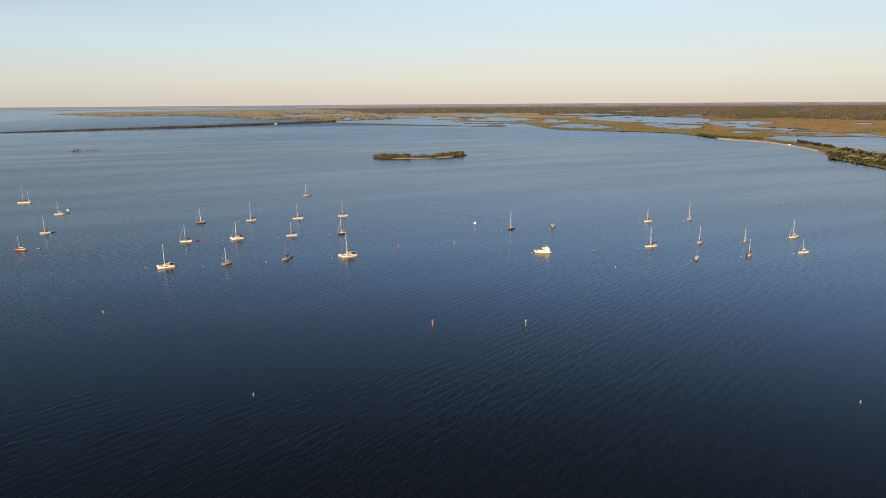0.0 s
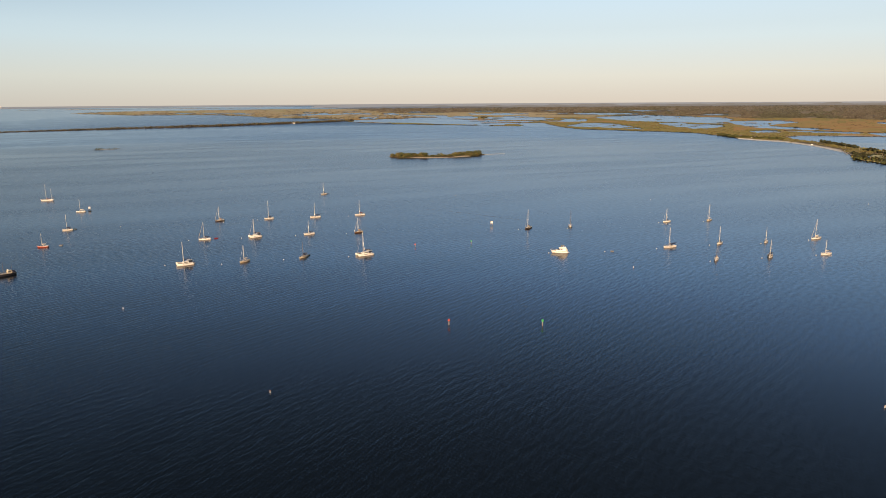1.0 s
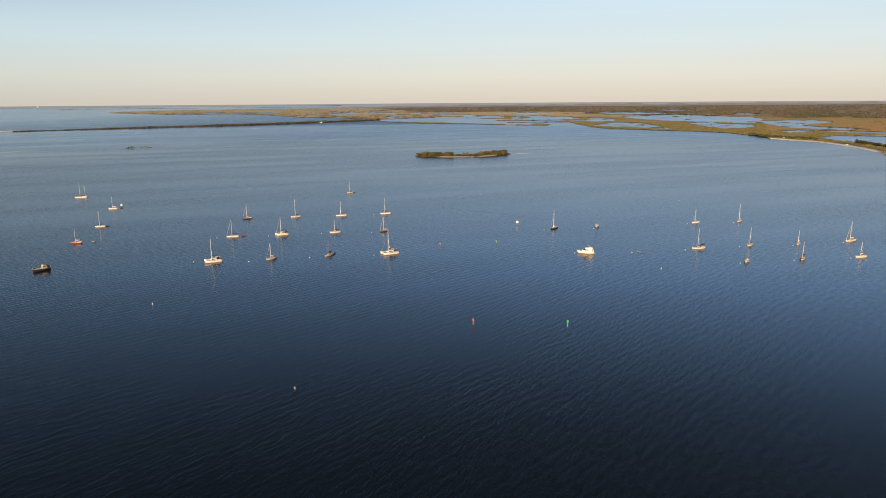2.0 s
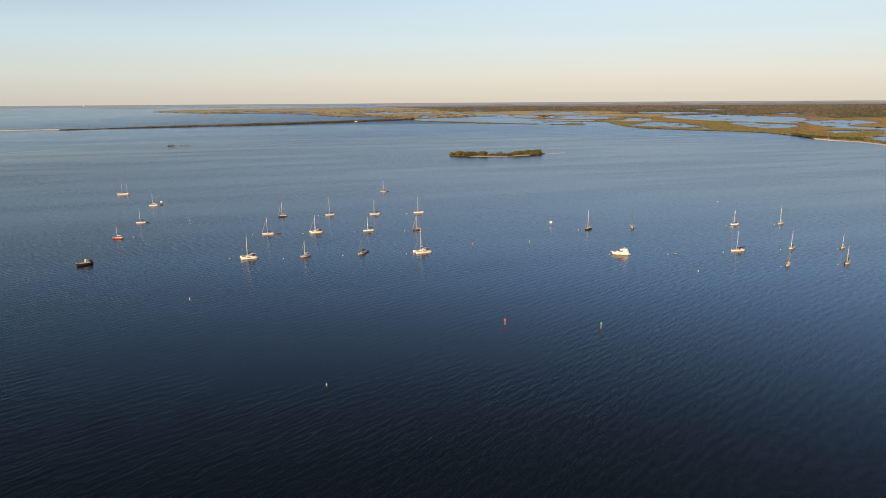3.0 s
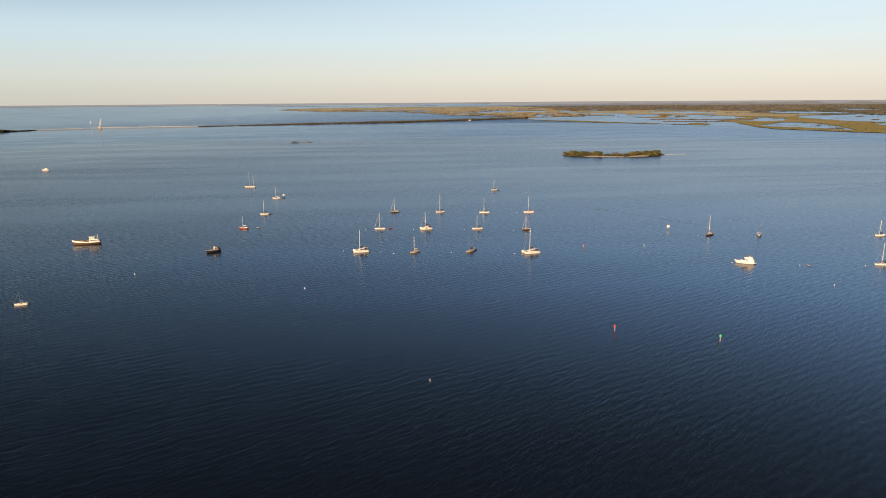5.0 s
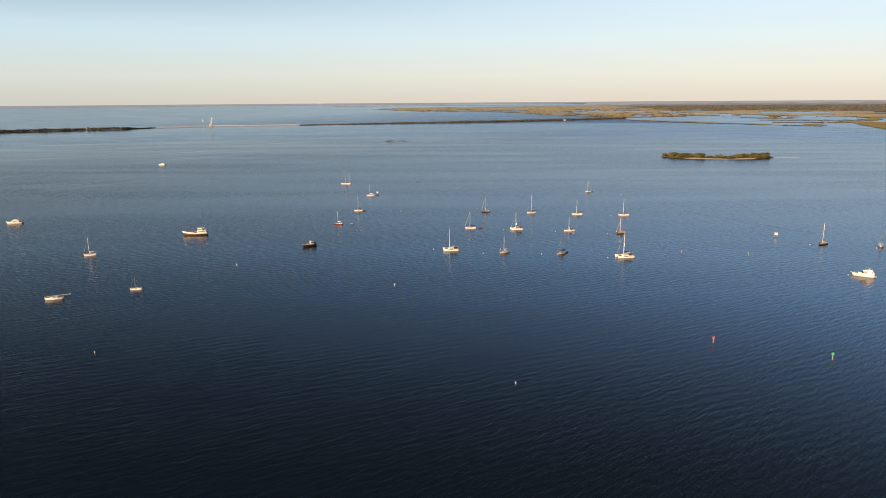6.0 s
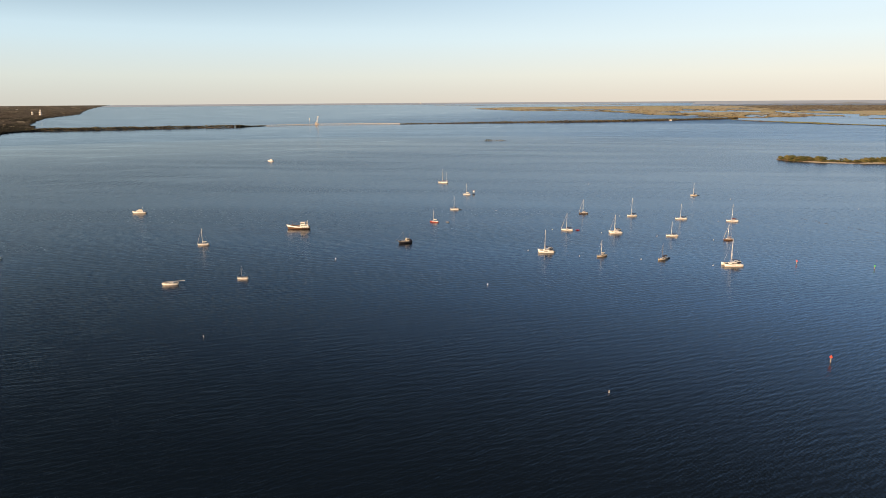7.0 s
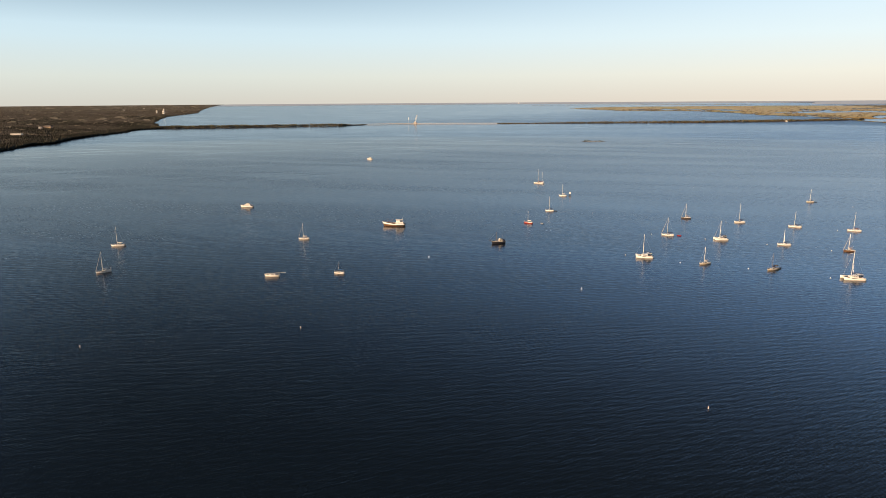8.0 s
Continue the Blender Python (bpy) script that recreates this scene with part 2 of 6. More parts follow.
def pool_material():
    """Sheltered shallow water, nearly smooth."""
    m = bpy.data.materials.new("sheltered_water")
    m.use_nodes = True
    n, l = m.node_tree.nodes, m.node_tree.links
    p = n["Principled BSDF"]
    p.inputs["Base Color"].default_value, p.inputs["IOR"].default_value = (0.012, 0.018, 0.024, 1), 1.333
    geo, ruffle, rr = n.new("ShaderNodeNewGeometry"), n.new("ShaderNodeTexNoise"), n.new("ShaderNodeMapRange")
    mp = n.new("ShaderNodeMapping")
    mp.vector_type = "TEXTURE"
    mp.inputs["Scale"].default_value = (180, 45, 1)
    l.new(geo.outputs["Position"], mp.inputs["Vector"])
    ruffle.inputs["Scale"].default_value, ruffle.inputs["Detail"].default_value = 1.0, 4
    l.new(mp.outputs[0], ruffle.inputs["Vector"])
    rr.inputs["From Min"].default_value, rr.inputs["From Max"].default_value = 0.35, 0.65
    rr.inputs["To Min"].default_value, rr.inputs["To Max"].default_value = 0.20, 0.245
    l.new(ruffle.outputs["Fac"], rr.inputs["Value"])
    l.new(rr.outputs[0], p.inputs["Roughness"])
    return m


POOLWATER = pool_material()
WHITE = material("white_gelcoat", (0.72, 0.70, 0.66), 0.3, vary=0.10, dirt=(0.55, 0.50, 0.42), dirt_at=0.72)
CREAM = material("cream_gelcoat", (0.595, 0.527, 0.408), 0.35, vary=0.08, dirt=(0.383, 0.323, 0.238), dirt_at=0.7)
GREY = material("grey_gelcoat", (0.306, 0.299, 0.286), 0.4, vary=0.1, dirt=(0.204, 0.19, 0.17), dirt_at=0.68)
DARK = material("dark_hull_paint", (0.024, 0.024, 0.031), 0.35, vary=0.15, dirt=(0.068, 0.054, 0.041), dirt_at=0.7)
BROWN = material("brown_hull_paint", (0.109, 0.058, 0.031), 0.5, vary=0.2, dirt=(0.15, 0.082, 0.041))
RED = material("red_hull_paint", (0.30, 0.016, 0.012), 0.35, vary=0.12, dirt=(0.19, 0.03, 0.02), dirt_at=0.7)
DECK = material("nonskid_deck", (0.34, 0.32, 0.286), 0.7, vary=0.1, dirt=(0.286, 0.258, 0.211))
TEAK = material("weathered_teak", (0.204, 0.136, 0.082), 0.7, vary=0.2, scale=6)
ALLOY = material("mast_alloy", (0.612, 0.578, 0.51), 0.35, 0.15, vary=0.06)
SPAR = material("dark_spar", (0.109, 0.088, 0.068), 0.5, vary=0.1)
STEEL = material("stainless_wire", (0.55, 0.53, 0.50), 0.3, 0.8, vary=0.05)
SAIL = material("furled_sailcloth", (0.663, 0.62, 0.544), 0.8, vary=0.08)
JIB = material("rolled_jib_cover", (0.34, 0.306, 0.265), 0.85, vary=0.15)
NAVY = material("navy_canvas", (0.025, 0.03, 0.06), 0.85, vary=0.2)
TAN = material("tan_canvas", (0.286, 0.204, 0.129), 0.85, vary=0.15)
BLUE = material("blue_canvas", (0.034, 0.109, 0.231), 0.85, vary=0.15)
MAROON = material("maroon_canvas", (0.095, 0.02, 0.02), 0.85, vary=0.15)
GLASS = material("dark_cabin_glass", (0.015, 0.017, 0.02), 0.08, vary=0.1)
# boot stripe whose orange-brown paints in the hull's warm reflection
BOOT = material("waterline_reflection_tone", (0.204, 0.112, 0.048), 0.6, vary=0.2)
RUST = material("rusty_iron", (0.20, 0.09, 0.04), 0.8, vary=0.25, dirt=(0.08, 0.05, 0.035))
RUBBER = material("black_rubber", (0.02, 0.02, 0.02), 0.8)
BUOYWHITE = material("white_buoy_plastic", (0.68, 0.663, 0.629), 0.45, vary=0.06, dirt=(0.383, 0.357, 0.281), dirt_at=0.7)
MARKRED = material("red_daymark", (0.51, 0.041, 0.014), 0.4, vary=0.08)
MARKGREEN = material("green_daymark", (0.041, 0.34, 0.082), 0.4, vary=0.08)
ORANGE = material("orange_band", (0.51, 0.15, 0.02), 0.5)
PILE = material("weathered_pile_wood", (0.265, 0.208, 0.151), 0.85, vary=0.2, dirt=(0.101, 0.082, 0.063))
SAND = material("shell_sand", (0.476, 0.426, 0.348), 0.9, vary=0.15, scale=0.05, bump=0.1, bump_scale=0.5)
SHELL = material("white_shell_sand", (0.733, 0.753, 0.728), 0.9, vary=0.15, scale=0.05)
MARSH = material("dry_marsh_grass", (0.486, 0.333, 0.154), 0.95, vary=0.30, scale=0.012, dirt=(0.349, 0.312, 0.13), dirt_at=0.56, bump=0.4, bump_scale=0.2, spec=0.1)
# marsh grass made paler far out: aerial haze put into its colour
HAZEMARSH = material("hazed_far_marsh", (0.556, 0.495, 0.339), 0.95, vary=0.25, scale=0.008, dirt=(0.438, 0.434, 0.263), dirt_at=0.54, spec=0.1)
# distance haze put into a pale grey colour and a faint glow
HAZY = material("far_shore_haze_glow", (0.265, 0.277, 0.296), 0.95, vary=0.05, scale=0.002, spec=0.1)
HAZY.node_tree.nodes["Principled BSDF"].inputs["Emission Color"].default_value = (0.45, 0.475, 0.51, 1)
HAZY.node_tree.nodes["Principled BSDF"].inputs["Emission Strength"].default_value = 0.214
# the same painted haze over the woods before it, with less glow
MIDHAZE = material("far_woods_haze_glow", (0.284, 0.277, 0.253), 0.95, vary=0.2, scale=0.004, dirt=(0.239, 0.239, 0.22), dirt_at=0.52, spec=0.1)
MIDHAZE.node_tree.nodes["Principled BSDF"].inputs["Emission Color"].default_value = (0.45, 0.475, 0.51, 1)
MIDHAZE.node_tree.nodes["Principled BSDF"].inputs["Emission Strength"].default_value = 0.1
LITTER = material("leaf_litter", (0.122, 0.093, 0.057), 0.95, vary=0.3, scale=0.2, spec=0.1)
SCRUB = material("green_scrub", (0.349, 0.325, 0.123), 0.95, vary=0.3, scale=0.02, dirt=(0.363, 0.268, 0.107), dirt_at=0.58, bump=0.8, bump_scale=0.15, spec=0.1)
PARKGROUND = material("mown_park_grass", (0.159, 0.14, 0.079), 0.95, vary=0.3, scale=0.05, dirt=(0.22, 0.194, 0.138), dirt_at=0.55, spec=0.1)
WOODFLOOR = material("wood_floor", (0.176, 0.157, 0.122), 0.95, vary=0.35, scale=0.01, dirt=(0.117, 0.106, 0.076), dirt_at=0.52, bump=2.0, bump_scale=0.06, spec=0.1)
LEAF = material("mangrove_leaves", (0.052, 0.057, 0.018), 0.75, vary=0.25, scale=0.4, island=0.45, spec=0.2)
PARKOAK = material("dark_oak_leaves", (0.034, 0.037, 0.016), 0.8, vary=0.25, scale=0.4, island=0.5, spec=0.2)
LEAFOLIVE = material("olive_leaves", (0.119, 0.104, 0.038), 0.8, vary=0.25, scale=0.4, island=0.5, spec=0.2)
# evergreen crowns, darkened further to paint in the shore belt's shade
WOODS = material("mainland_crowns", (0.038, 0.037, 0.028), 0.9, vary=0.5, scale=0.006, island=0.25, spec=0.1)
# pale far floor with distance haze in its colour; also the western clearings
FARFLOOR = material("hazed_floor_and_clearing", (0.316, 0.281, 0.213), 0.95, vary=0.3, scale=0.006, dirt=(0.239, 0.22, 0.159), dirt_at=0.52, spec=0.1)
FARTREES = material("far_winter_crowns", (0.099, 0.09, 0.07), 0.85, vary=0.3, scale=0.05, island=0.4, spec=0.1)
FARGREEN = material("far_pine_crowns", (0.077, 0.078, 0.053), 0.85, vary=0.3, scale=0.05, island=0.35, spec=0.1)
BARE = material("bare_winter_crowns", (0.079, 0.071, 0.059), 0.9, vary=0.4, scale=0.006, island=0.25, spec=0.1)
RAILTREES = material("causeway_crowns", (0.085, 0.077, 0.048), 0.85, vary=0.3, scale=0.05, island=0.55, spec=0.1)
WINTER = material("winter_crowns", (0.151, 0.135, 0.094), 0.85, vary=0.3, scale=0.05, island=0.55, spec=0.1)
BARK = material("grey_bark", (0.126, 0.098, 0.069), 0.9, vary=0.25, scale=2.0)
CONCRETE = material("bridge_concrete", (0.486, 0.423, 0.353), 0.85, vary=0.15, scale=0.3)
WALLWHITE = material("white_render", (0.639, 0.603, 0.544), 0.8, vary=0.06, scale=0.2)
WALLTAN = material("tan_render", (0.347, 0.252, 0.164), 0.8, vary=0.08, scale=0.2)
ROOFGREEN = material("green_metal_roof", (0.208, 0.227, 0.164), 0.5, vary=0.1, scale=0.3)
ROOFGREY = material("grey_shingle_roof", (0.139, 0.12, 0.107), 0.85, vary=0.2, scale=0.4)
ASPHALT = material("worn_asphalt", (0.126, 0.113, 0.098), 0.9, vary=0.15, scale=0.1)


# ---------------------------------------------------------------- mesh helpers
def link_mesh(name, bm, mats, smooth=False):
    me = bpy.data.meshes.new(name)
    bmesh.ops.recalc_face_normals(bm, faces=bm.faces)
    bm.to_mesh(me)
    bm.free()
    for q in (mats if isinstance(mats, (list, tuple)) else [mats]):
        me.materials.append(q)
    if smooth:
        me.shade_smooth()
    return new(name, me)


def part(name, bm, mat, parent, label="", smooth=False):
    ob = link_mesh(name, bm, mat, smooth)
    ob.parent = parent
    return tagged(ob, label)


def rod(a, b, r0, r1=None, sides=6, bm=None):
    """A tapered round bar from a to b."""
    bm = bm or bmesh.new()
    a, b = Vector(a), Vector(b)
    m = Matrix.Translation((a + b) / 2) @ (b - a).to_track_quat("Z", "Y").to_matrix().to_4x4()
    bmesh.ops.create_cone(bm, cap_ends=True, segments=sides, radius1=r0, radius2=r0 if r1 is None else r1, depth=(b - a).length, matrix=m)
    return bm


def block(x0, x1, w0, w1, z0, h0, h1, bevel=0.05, top=0.85, lean=0.0, bm=None, y=0.0):
    """A tapered block along x: half-widths w0, w1 and heights h0, h1 at its two ends, narrower at the top, with worn edges."""
    own = bm is None
    bm = bm or bmesh.new()
    v = []
    for x, w, h, s in ((x0, w0, h0, 1), (x1, w1, h1, -1)):
        v.append([bm.verts.new((x, y - w, z0)), bm.verts.new((x, y + w, z0)), bm.verts.new((x + s * lean * h, y + w * top, z0 + h)), bm.verts.new((x + s * lean * h, y - w * top, z0 + h))])
    made = [bm.faces.new(v[0][::-1]), bm.faces.new(v[1])]
    for i in range(4):
        j = (i + 1) % 4
        made.append(bm.faces.new((v[0][i], v[0][j], v[1][j], v[1][i])))
    if bevel and own:
        bmesh.ops.bevel(bm, geom=list(bm.edges), offset=bevel, segments=2, affect="EDGES", profile=0.5)
    return bm


def bar(x0, x1, y0, y1, z0, z1, bevel=0.02):
    return block(x0, x1, abs(y1 - y0) / 2, abs(y1 - y0) / 2, z0, z1 - z0, z1 - z0, bevel, 1.0, 0.0, None, (y0 + y1) / 2)


def ball(r, at=(0, 0, 0), sub=2, squash=1.0):
    bm = bmesh.new()
    bmesh.ops.create_icosphere(bm, subdivisions=sub, radius=r, matrix=Matrix.Translation(at) @ Matrix.Diagonal((1, 1, squash, 1)))
    return bm


class Lines:
    """The lines of a hull: half-breadth and sheer at s, 0 at the stern and 1 at the bow."""

    def __init__(self, length, beam, bow, stern, draft, transom=0.7, widest=0.42, power=2.1, rake=0.07, y=0.0):
        self.L, self.B, self.bow, self.stern, self.draft = length, beam, bow, stern, draft
        self.transom, self.widest, self.power, self.rake, self.y = transom, widest, power, rake, y

    def half(self, s):
        if s < self.widest:
            k = s / self.widest
            f = self.transom + (1 - self.transom) * (1 - (1 - k) ** 2)
        else:
            f = max(0.0, 1 - ((s - self.widest) / (1 - self.widest)) ** self.power)
        return max(0.02, f * self.B / 2)

    def sheer(self, s):
        return self.stern + (self.bow - self.stern) * s ** 1.7 - 0.10 * self.bow * math.sin(math.pi * s) * 0.6

    def x(self, s, k=1.0):
        base = -self.L / 2 + self.L * (1 - self.rake) * s
        return base + self.L * self.rake * k * s ** 3 - 0.03 * self.L * k * (1 - s) ** 4

    def hull(self, stations=16):
        bm = bmesh.new()
        section = ((0.0, -1.0), (0.42, -0.75), (0.78, -0.25), (0.90, 0.12), (0.97, 0.55), (1.0, 1.0))
        rings = []
        for i in range(stations + 1):
            s = i / stations
            h, z = self.half(s), self.sheer(s)
            d = self.draft * (1 - 0.75 * s ** 3) * (0.6 + 0.4 * min(1, s / 0.3))
            ring = []
            for side in (-1, 1):
                pts = section if side < 0 else section[1:]
                row = []
                for w, k in pts:
                    flare = w if k >= 0.1 else w * (1 - 0.35 * s ** 2)
                    row.append(bm.verts.new((self.x(s, max(0, k)), self.y + side * h * flare, k * z if k > 0 else k * d)))
                ring.append(row)
            rings.append(ring[0][::-1] + ring[1])
        for a, b in zip(rings, rings[1:]):
            for i in range(len(a) - 1):
                bm.faces.new((a[i], b[i], b[i + 1], a[i + 1]))
        bm.faces.new(rings[0])
        bm.faces.new(rings[-1][::-1])
        return bm

    def deck(self, stations=14, drop=0.07, camber=0.04):
        bm = bmesh.new()
        rows = []
        for i in range(stations + 1):
            s = 0.004 + 0.985 * i / stations
            h, z, x = self.half(s) * 0.97, self.sheer(s) - drop, self.x(s) + 0.01
            rows.append([bm.verts.new((x, self.y + q * h, z + camber * self.B * (1 - q * q))) for q in (-1, -0.5, 0, 0.5, 1)])
        for a, b in zip(rows, rows[1:]):
            for i in range(4):
                bm.faces.new((a[i], b[i], b[i + 1], a[i + 1]))
        return bm

    def stripe(self, k0, k1, proud=0.012, stations=16):
        """A band along both sides between two shares of the freeboard."""
        bm = bmesh.new()
        for side in (-1, 1):
            old = None
            for i in range(stations + 1):
                s = i / stations
                pair = []
                for k in (k0, k1):
                    w = 0.90 + (k - 0.12) / 0.43 * 0.07 if k < 0.55 else 0.97 + (k - 0.55) / 0.45 * 0.03
                    pair.append(bm.verts.new((self.x(s, k) + (0.01 if s == 1 else 0), self.y + side * (self.half(s) * w + proud), k * self.sheer(s))))
                if old:
                    bm.faces.new((old[0], pair[0], pair[1], old[1]))
                old = pair
        return bm

    def rail(self, s0, s1, height=0.6, r=0.025, stations=10, step=2):
        """Wire and posts along both edges of the deck."""
        bm = bmesh.new()
        for side in (-1, 1):
            pts = [Vector((self.x(s), self.y + side * self.half(s) * 0.95, self.sheer(s))) for s in [s0 + (s1 - s0) * i / stations for i in range(stations + 1)]]
            up = Vector((0, 0, height))
            for a, b in zip(pts, pts[1:]):
                rod(a + up, b + up, r, None, 4, bm)
            for a in pts[::step]:
                rod(a, a + up, r, None, 4, bm)
        return bm


def thing(name, x, y, heading, label, category, group="", z=0.0):
    ob = new(name)
    ob.empty_display_size = 1.0
    ob.matrix_world = pose(x, y, z, 0, 0, heading)
    return tagged(ob, label, category, group)


def side_windows(cabin, x0, x1, y, z, h, count, lean=0.0):
    """A row of dark panes on both sides of a cabin."""
    w = (x1 - x0) / count
    for side in (-1, 1):
        for i in range(count):
            bm = bar(x0 + w * (i + 0.08), x0 + w * (i + 0.92), side * y - 0.025, side * y + 0.025, z, z + h, 0.015)
            part("window", bm, GLASS, cabin)


def rig(boat, ln, mast_s, mast_h, jib, cover, spar=None, boom=0.40, foot=None, roller=True, thick=0.125):
    """Mast with spreaders, boom with its covered mainsail, stays and shrouds, and the rolled jib."""
    L, z0 = ln.L, (foot if foot is not None else ln.sheer(mast_s))
    spar = spar or ALLOY
    mx = ln.x(mast_s)
    mast = part("mast", rod((mx, 0, z0), (mx - 0.01 * mast_h, 0, mast_h), thick, thick * 0.75, 8), spar, boat)
    for k in (0.45, 0.72):
        z = z0 + (mast_h - z0) * k
        sp = rod((mx, -ln.B * 0.26, z + 0.1), (mx, 0, z), 0.035, 0.05, 6)
        rod((mx, 0, z), (mx, ln.B * 0.26, z + 0.1), 0.05, 0.035, 6, sp)
        part("spreader", sp, spar, mast)
    part("masthead_aerial", rod((mx - 0.01 * mast_h, 0, mast_h), (mx - 0.01 * mast_h, 0.05, mast_h + 0.7), 0.02, 0.01, 5), STEEL, mast)
    bz = z0 + 1.25
    bx = mx - L * boom
    bm_ = part("boom", rod((mx - 0.1, 0, bz), (bx, 0, bz + 0.1), 0.085, 0.075, 8), spar, boat)
    sc = bmesh.new()
    n = 7
    for i in range(n):
        a, b = i / n, (i + 1) / n
        pa, pb = Vector((mx - 0.15, 0, bz + 0.20)).lerp(Vector((bx + 0.25, 0, bz + 0.22)), a), Vector((mx - 0.15, 0, bz + 0.20)).lerp(Vector((bx + 0.25, 0, bz + 0.22)), b)
        rod(pa, pb, 0.34 - 0.15 * a + 0.02 * (i % 2), 0.34 - 0.15 * b - 0.015 * (i % 2), 8, sc)
    part("sail_cover", sc, cover, bm_, smooth=True)
    top = Vector((mx - 0.01 * mast_h, 0, mast_h - 0.15))
    bow = Vector((ln.x(0.985), 0, ln.sheer(0.985)))
    if roller:
        st = part("forestay", rod(bow, top, 0.012, None, 5), STEEL, boat)
        if jib:
            part("furled_jib", rod(bow.lerp(top, 0.05), bow.lerp(top, 0.93), jib * 0.7, jib * 0.3, 8), JIB, st)
    part("backstay", rod((ln.x(0.01), 0, ln.sheer(0.01)), top, 0.010, None, 5), STEEL, boat)
    for side in (-1, 1):
        for dx, k in ((0.0, 1.0), (-0.35, 0.6)):
            chain = (mx + dx, side * ln.half(mast_s) * 0.92, ln.sheer(mast_s))
            part("shroud", rod(chain, (mx, 0, z0 + (mast_h - z0) * k - 0.1), 0.010, None, 4), STEEL, boat)
    return mast


def canopy(boat, x0, x1, half, z0, z1, cloth, name="bimini"):
    """A curved cloth top on four bent tubes."""
    bm = bmesh.new()
    rows = []
    for i in range(5):
        x = x0 + (x1 - x0) * i / 4
        rows.append([bm.verts.new((x, half * q, z1 + 0.18 * (1 - q * q) - 0.05 * abs(i - 2) / 2)) for q in (-1, -0.6, 0, 0.6, 1)])
    for a, b in zip(rows, rows[1:]):
        for i in range(4):
            bm.faces.new((a[i], b[i], b[i + 1], a[i + 1]))
    bmesh.ops.solidify(bm, geom=list(bm.faces), thickness=0.05)
    top = part(name, bm, cloth, boat, smooth=True)
    for x in (x0 + 0.05, x1 - 0.05):
        for side in (-1, 1):
            part("tube", rod((x, side * half * 0.96, z0), (x, side * half * 0.96, z1), 0.025, None, 5), STEEL, top)
    return top


# ---------------------------------------------------------------- boats
def sloop(x, y, heading, length, mast_h, hull_mat, label, jib=0.0, cover=NAVY, top=None, stripe=NAVY, spar=None, mizzen=0.0, dodger=None, arch=False, deck_mat=None, group="moored sailing boats", mast_s=0.56, thick=0.125, category="sailboat"):
    boat = thing("sailboat", x, y, heading, label, category, group)
    beam = 0.33 * length if length < 11 else 0.30 * length
    fb = 0.55 + 0.052 * length
    ln = Lines(length, beam, fb * 1.12, fb * 0.86, 0.6)
    hull = part("hull", ln.hull(), hull_mat, boat, smooth=True)
    part("boot_stripe", ln.stripe(0.12, 0.24), BOOT, hull)
    part("sheer_stripe", ln.stripe(0.84, 0.93), stripe, hull)
    part("rudder", bar(ln.x(0) - 0.15, ln.x(0) + 0.25, -0.04, 0.04, -0.6, 0.35), hull_mat, hull)
    part("deck", ln.deck(), deck_mat or DECK, boat)
    za = ln.sheer(0.5)
    cabin = part("cabin", block(ln.x(0.34), ln.x(0.72), beam * 0.31, beam * 0.17, za - 0.1, 0.55, 0.35, 0.06, 0.86, 0.25), WHITE, boat)
    side_windows(cabin, ln.x(0.37), ln.x(0.60), beam * 0.268, za + 0.06, 0.27, 3)
    part("hatch", bar(ln.x(0.60), ln.x(0.60) + 0.6, -0.3, 0.3, za + 0.30, za + 0.40), GLASS, cabin)
    well = bmesh.new()
    for side in (-1, 1):
        block(ln.x(0.05), ln.x(0.33), 0.13, 0.13, ln.sheer(0.2) - 0.1, 0.36, 0.36, 0, 0.8, 0, well, side * beam * 0.28)
    part("cockpit_coaming", well, WHITE, boat)
    # dark sole slab on the flush deck, the cockpit well's shade as colour
    part("cockpit_shade_sole", block(ln.x(0.06), ln.x(0.32), beam * 0.24, beam * 0.25, ln.sheer(0.2) - 0.05, 0.06, 0.06, 0.02), TEAK, boat)
    part("companionway", bar(ln.x(0.335), ln.x(0.35), -0.35, 0.35, za, za + 0.42, 0.02), GLASS, cabin)
    part("wheel_pedestal", rod((ln.x(0.14), 0, za - 0.2), (ln.x(0.14), 0, za + 0.75), 0.09, 0.14), STEEL, boat)
    part("guard_rail", ln.rail(0.03, 0.97), STEEL, boat)
    rig(boat, ln, mast_s, mast_h, jib, cover, spar, thick=thick)
    if mizzen:
        mx = ln.x(0.15)
        mm = part("mizzen_mast", rod((mx, 0, ln.sheer(0.15)), (mx, 0, mizzen), 0.10, 0.07, 8), spar or ALLOY, boat)
        part("mizzen_boom", rod((mx, 0, 2.6), (mx - length * 0.2, 0, 2.7), 0.07), spar or ALLOY, mm)
        part("mizzen_sail_cover", rod((mx - 0.2, 0, 2.85), (mx - length * 0.19, 0, 2.85), 0.2, 0.12, 8), cover, mm)
        part("radar", rod((mx + 0.3, 0, mizzen * 0.8), (mx + 0.3, 0, mizzen * 0.8 + 0.25), 0.3, 0.26, 10), WHITE, mm)
    if dodger:
        part("dodger", block(ln.x(0.31), ln.x(0.40), beam * 0.27, beam * 0.25, za + 0.30, 0.75, 0.45, 0.08, 0.85, 0.05), dodger, boat, smooth=True)
    if top:
        canopy(boat, ln.x(0.08), ln.x(0.36), beam * 0.34, za, za + 1.5, top)
    if arch:
        ab = bmesh.new()
        for side in (-1, 1):
            rod((ln.x(0.02), side * beam * 0.3, za - 0.2), (ln.x(0.0), side * beam * 0.3, za + 1.9), 0.04, None, 6, ab)
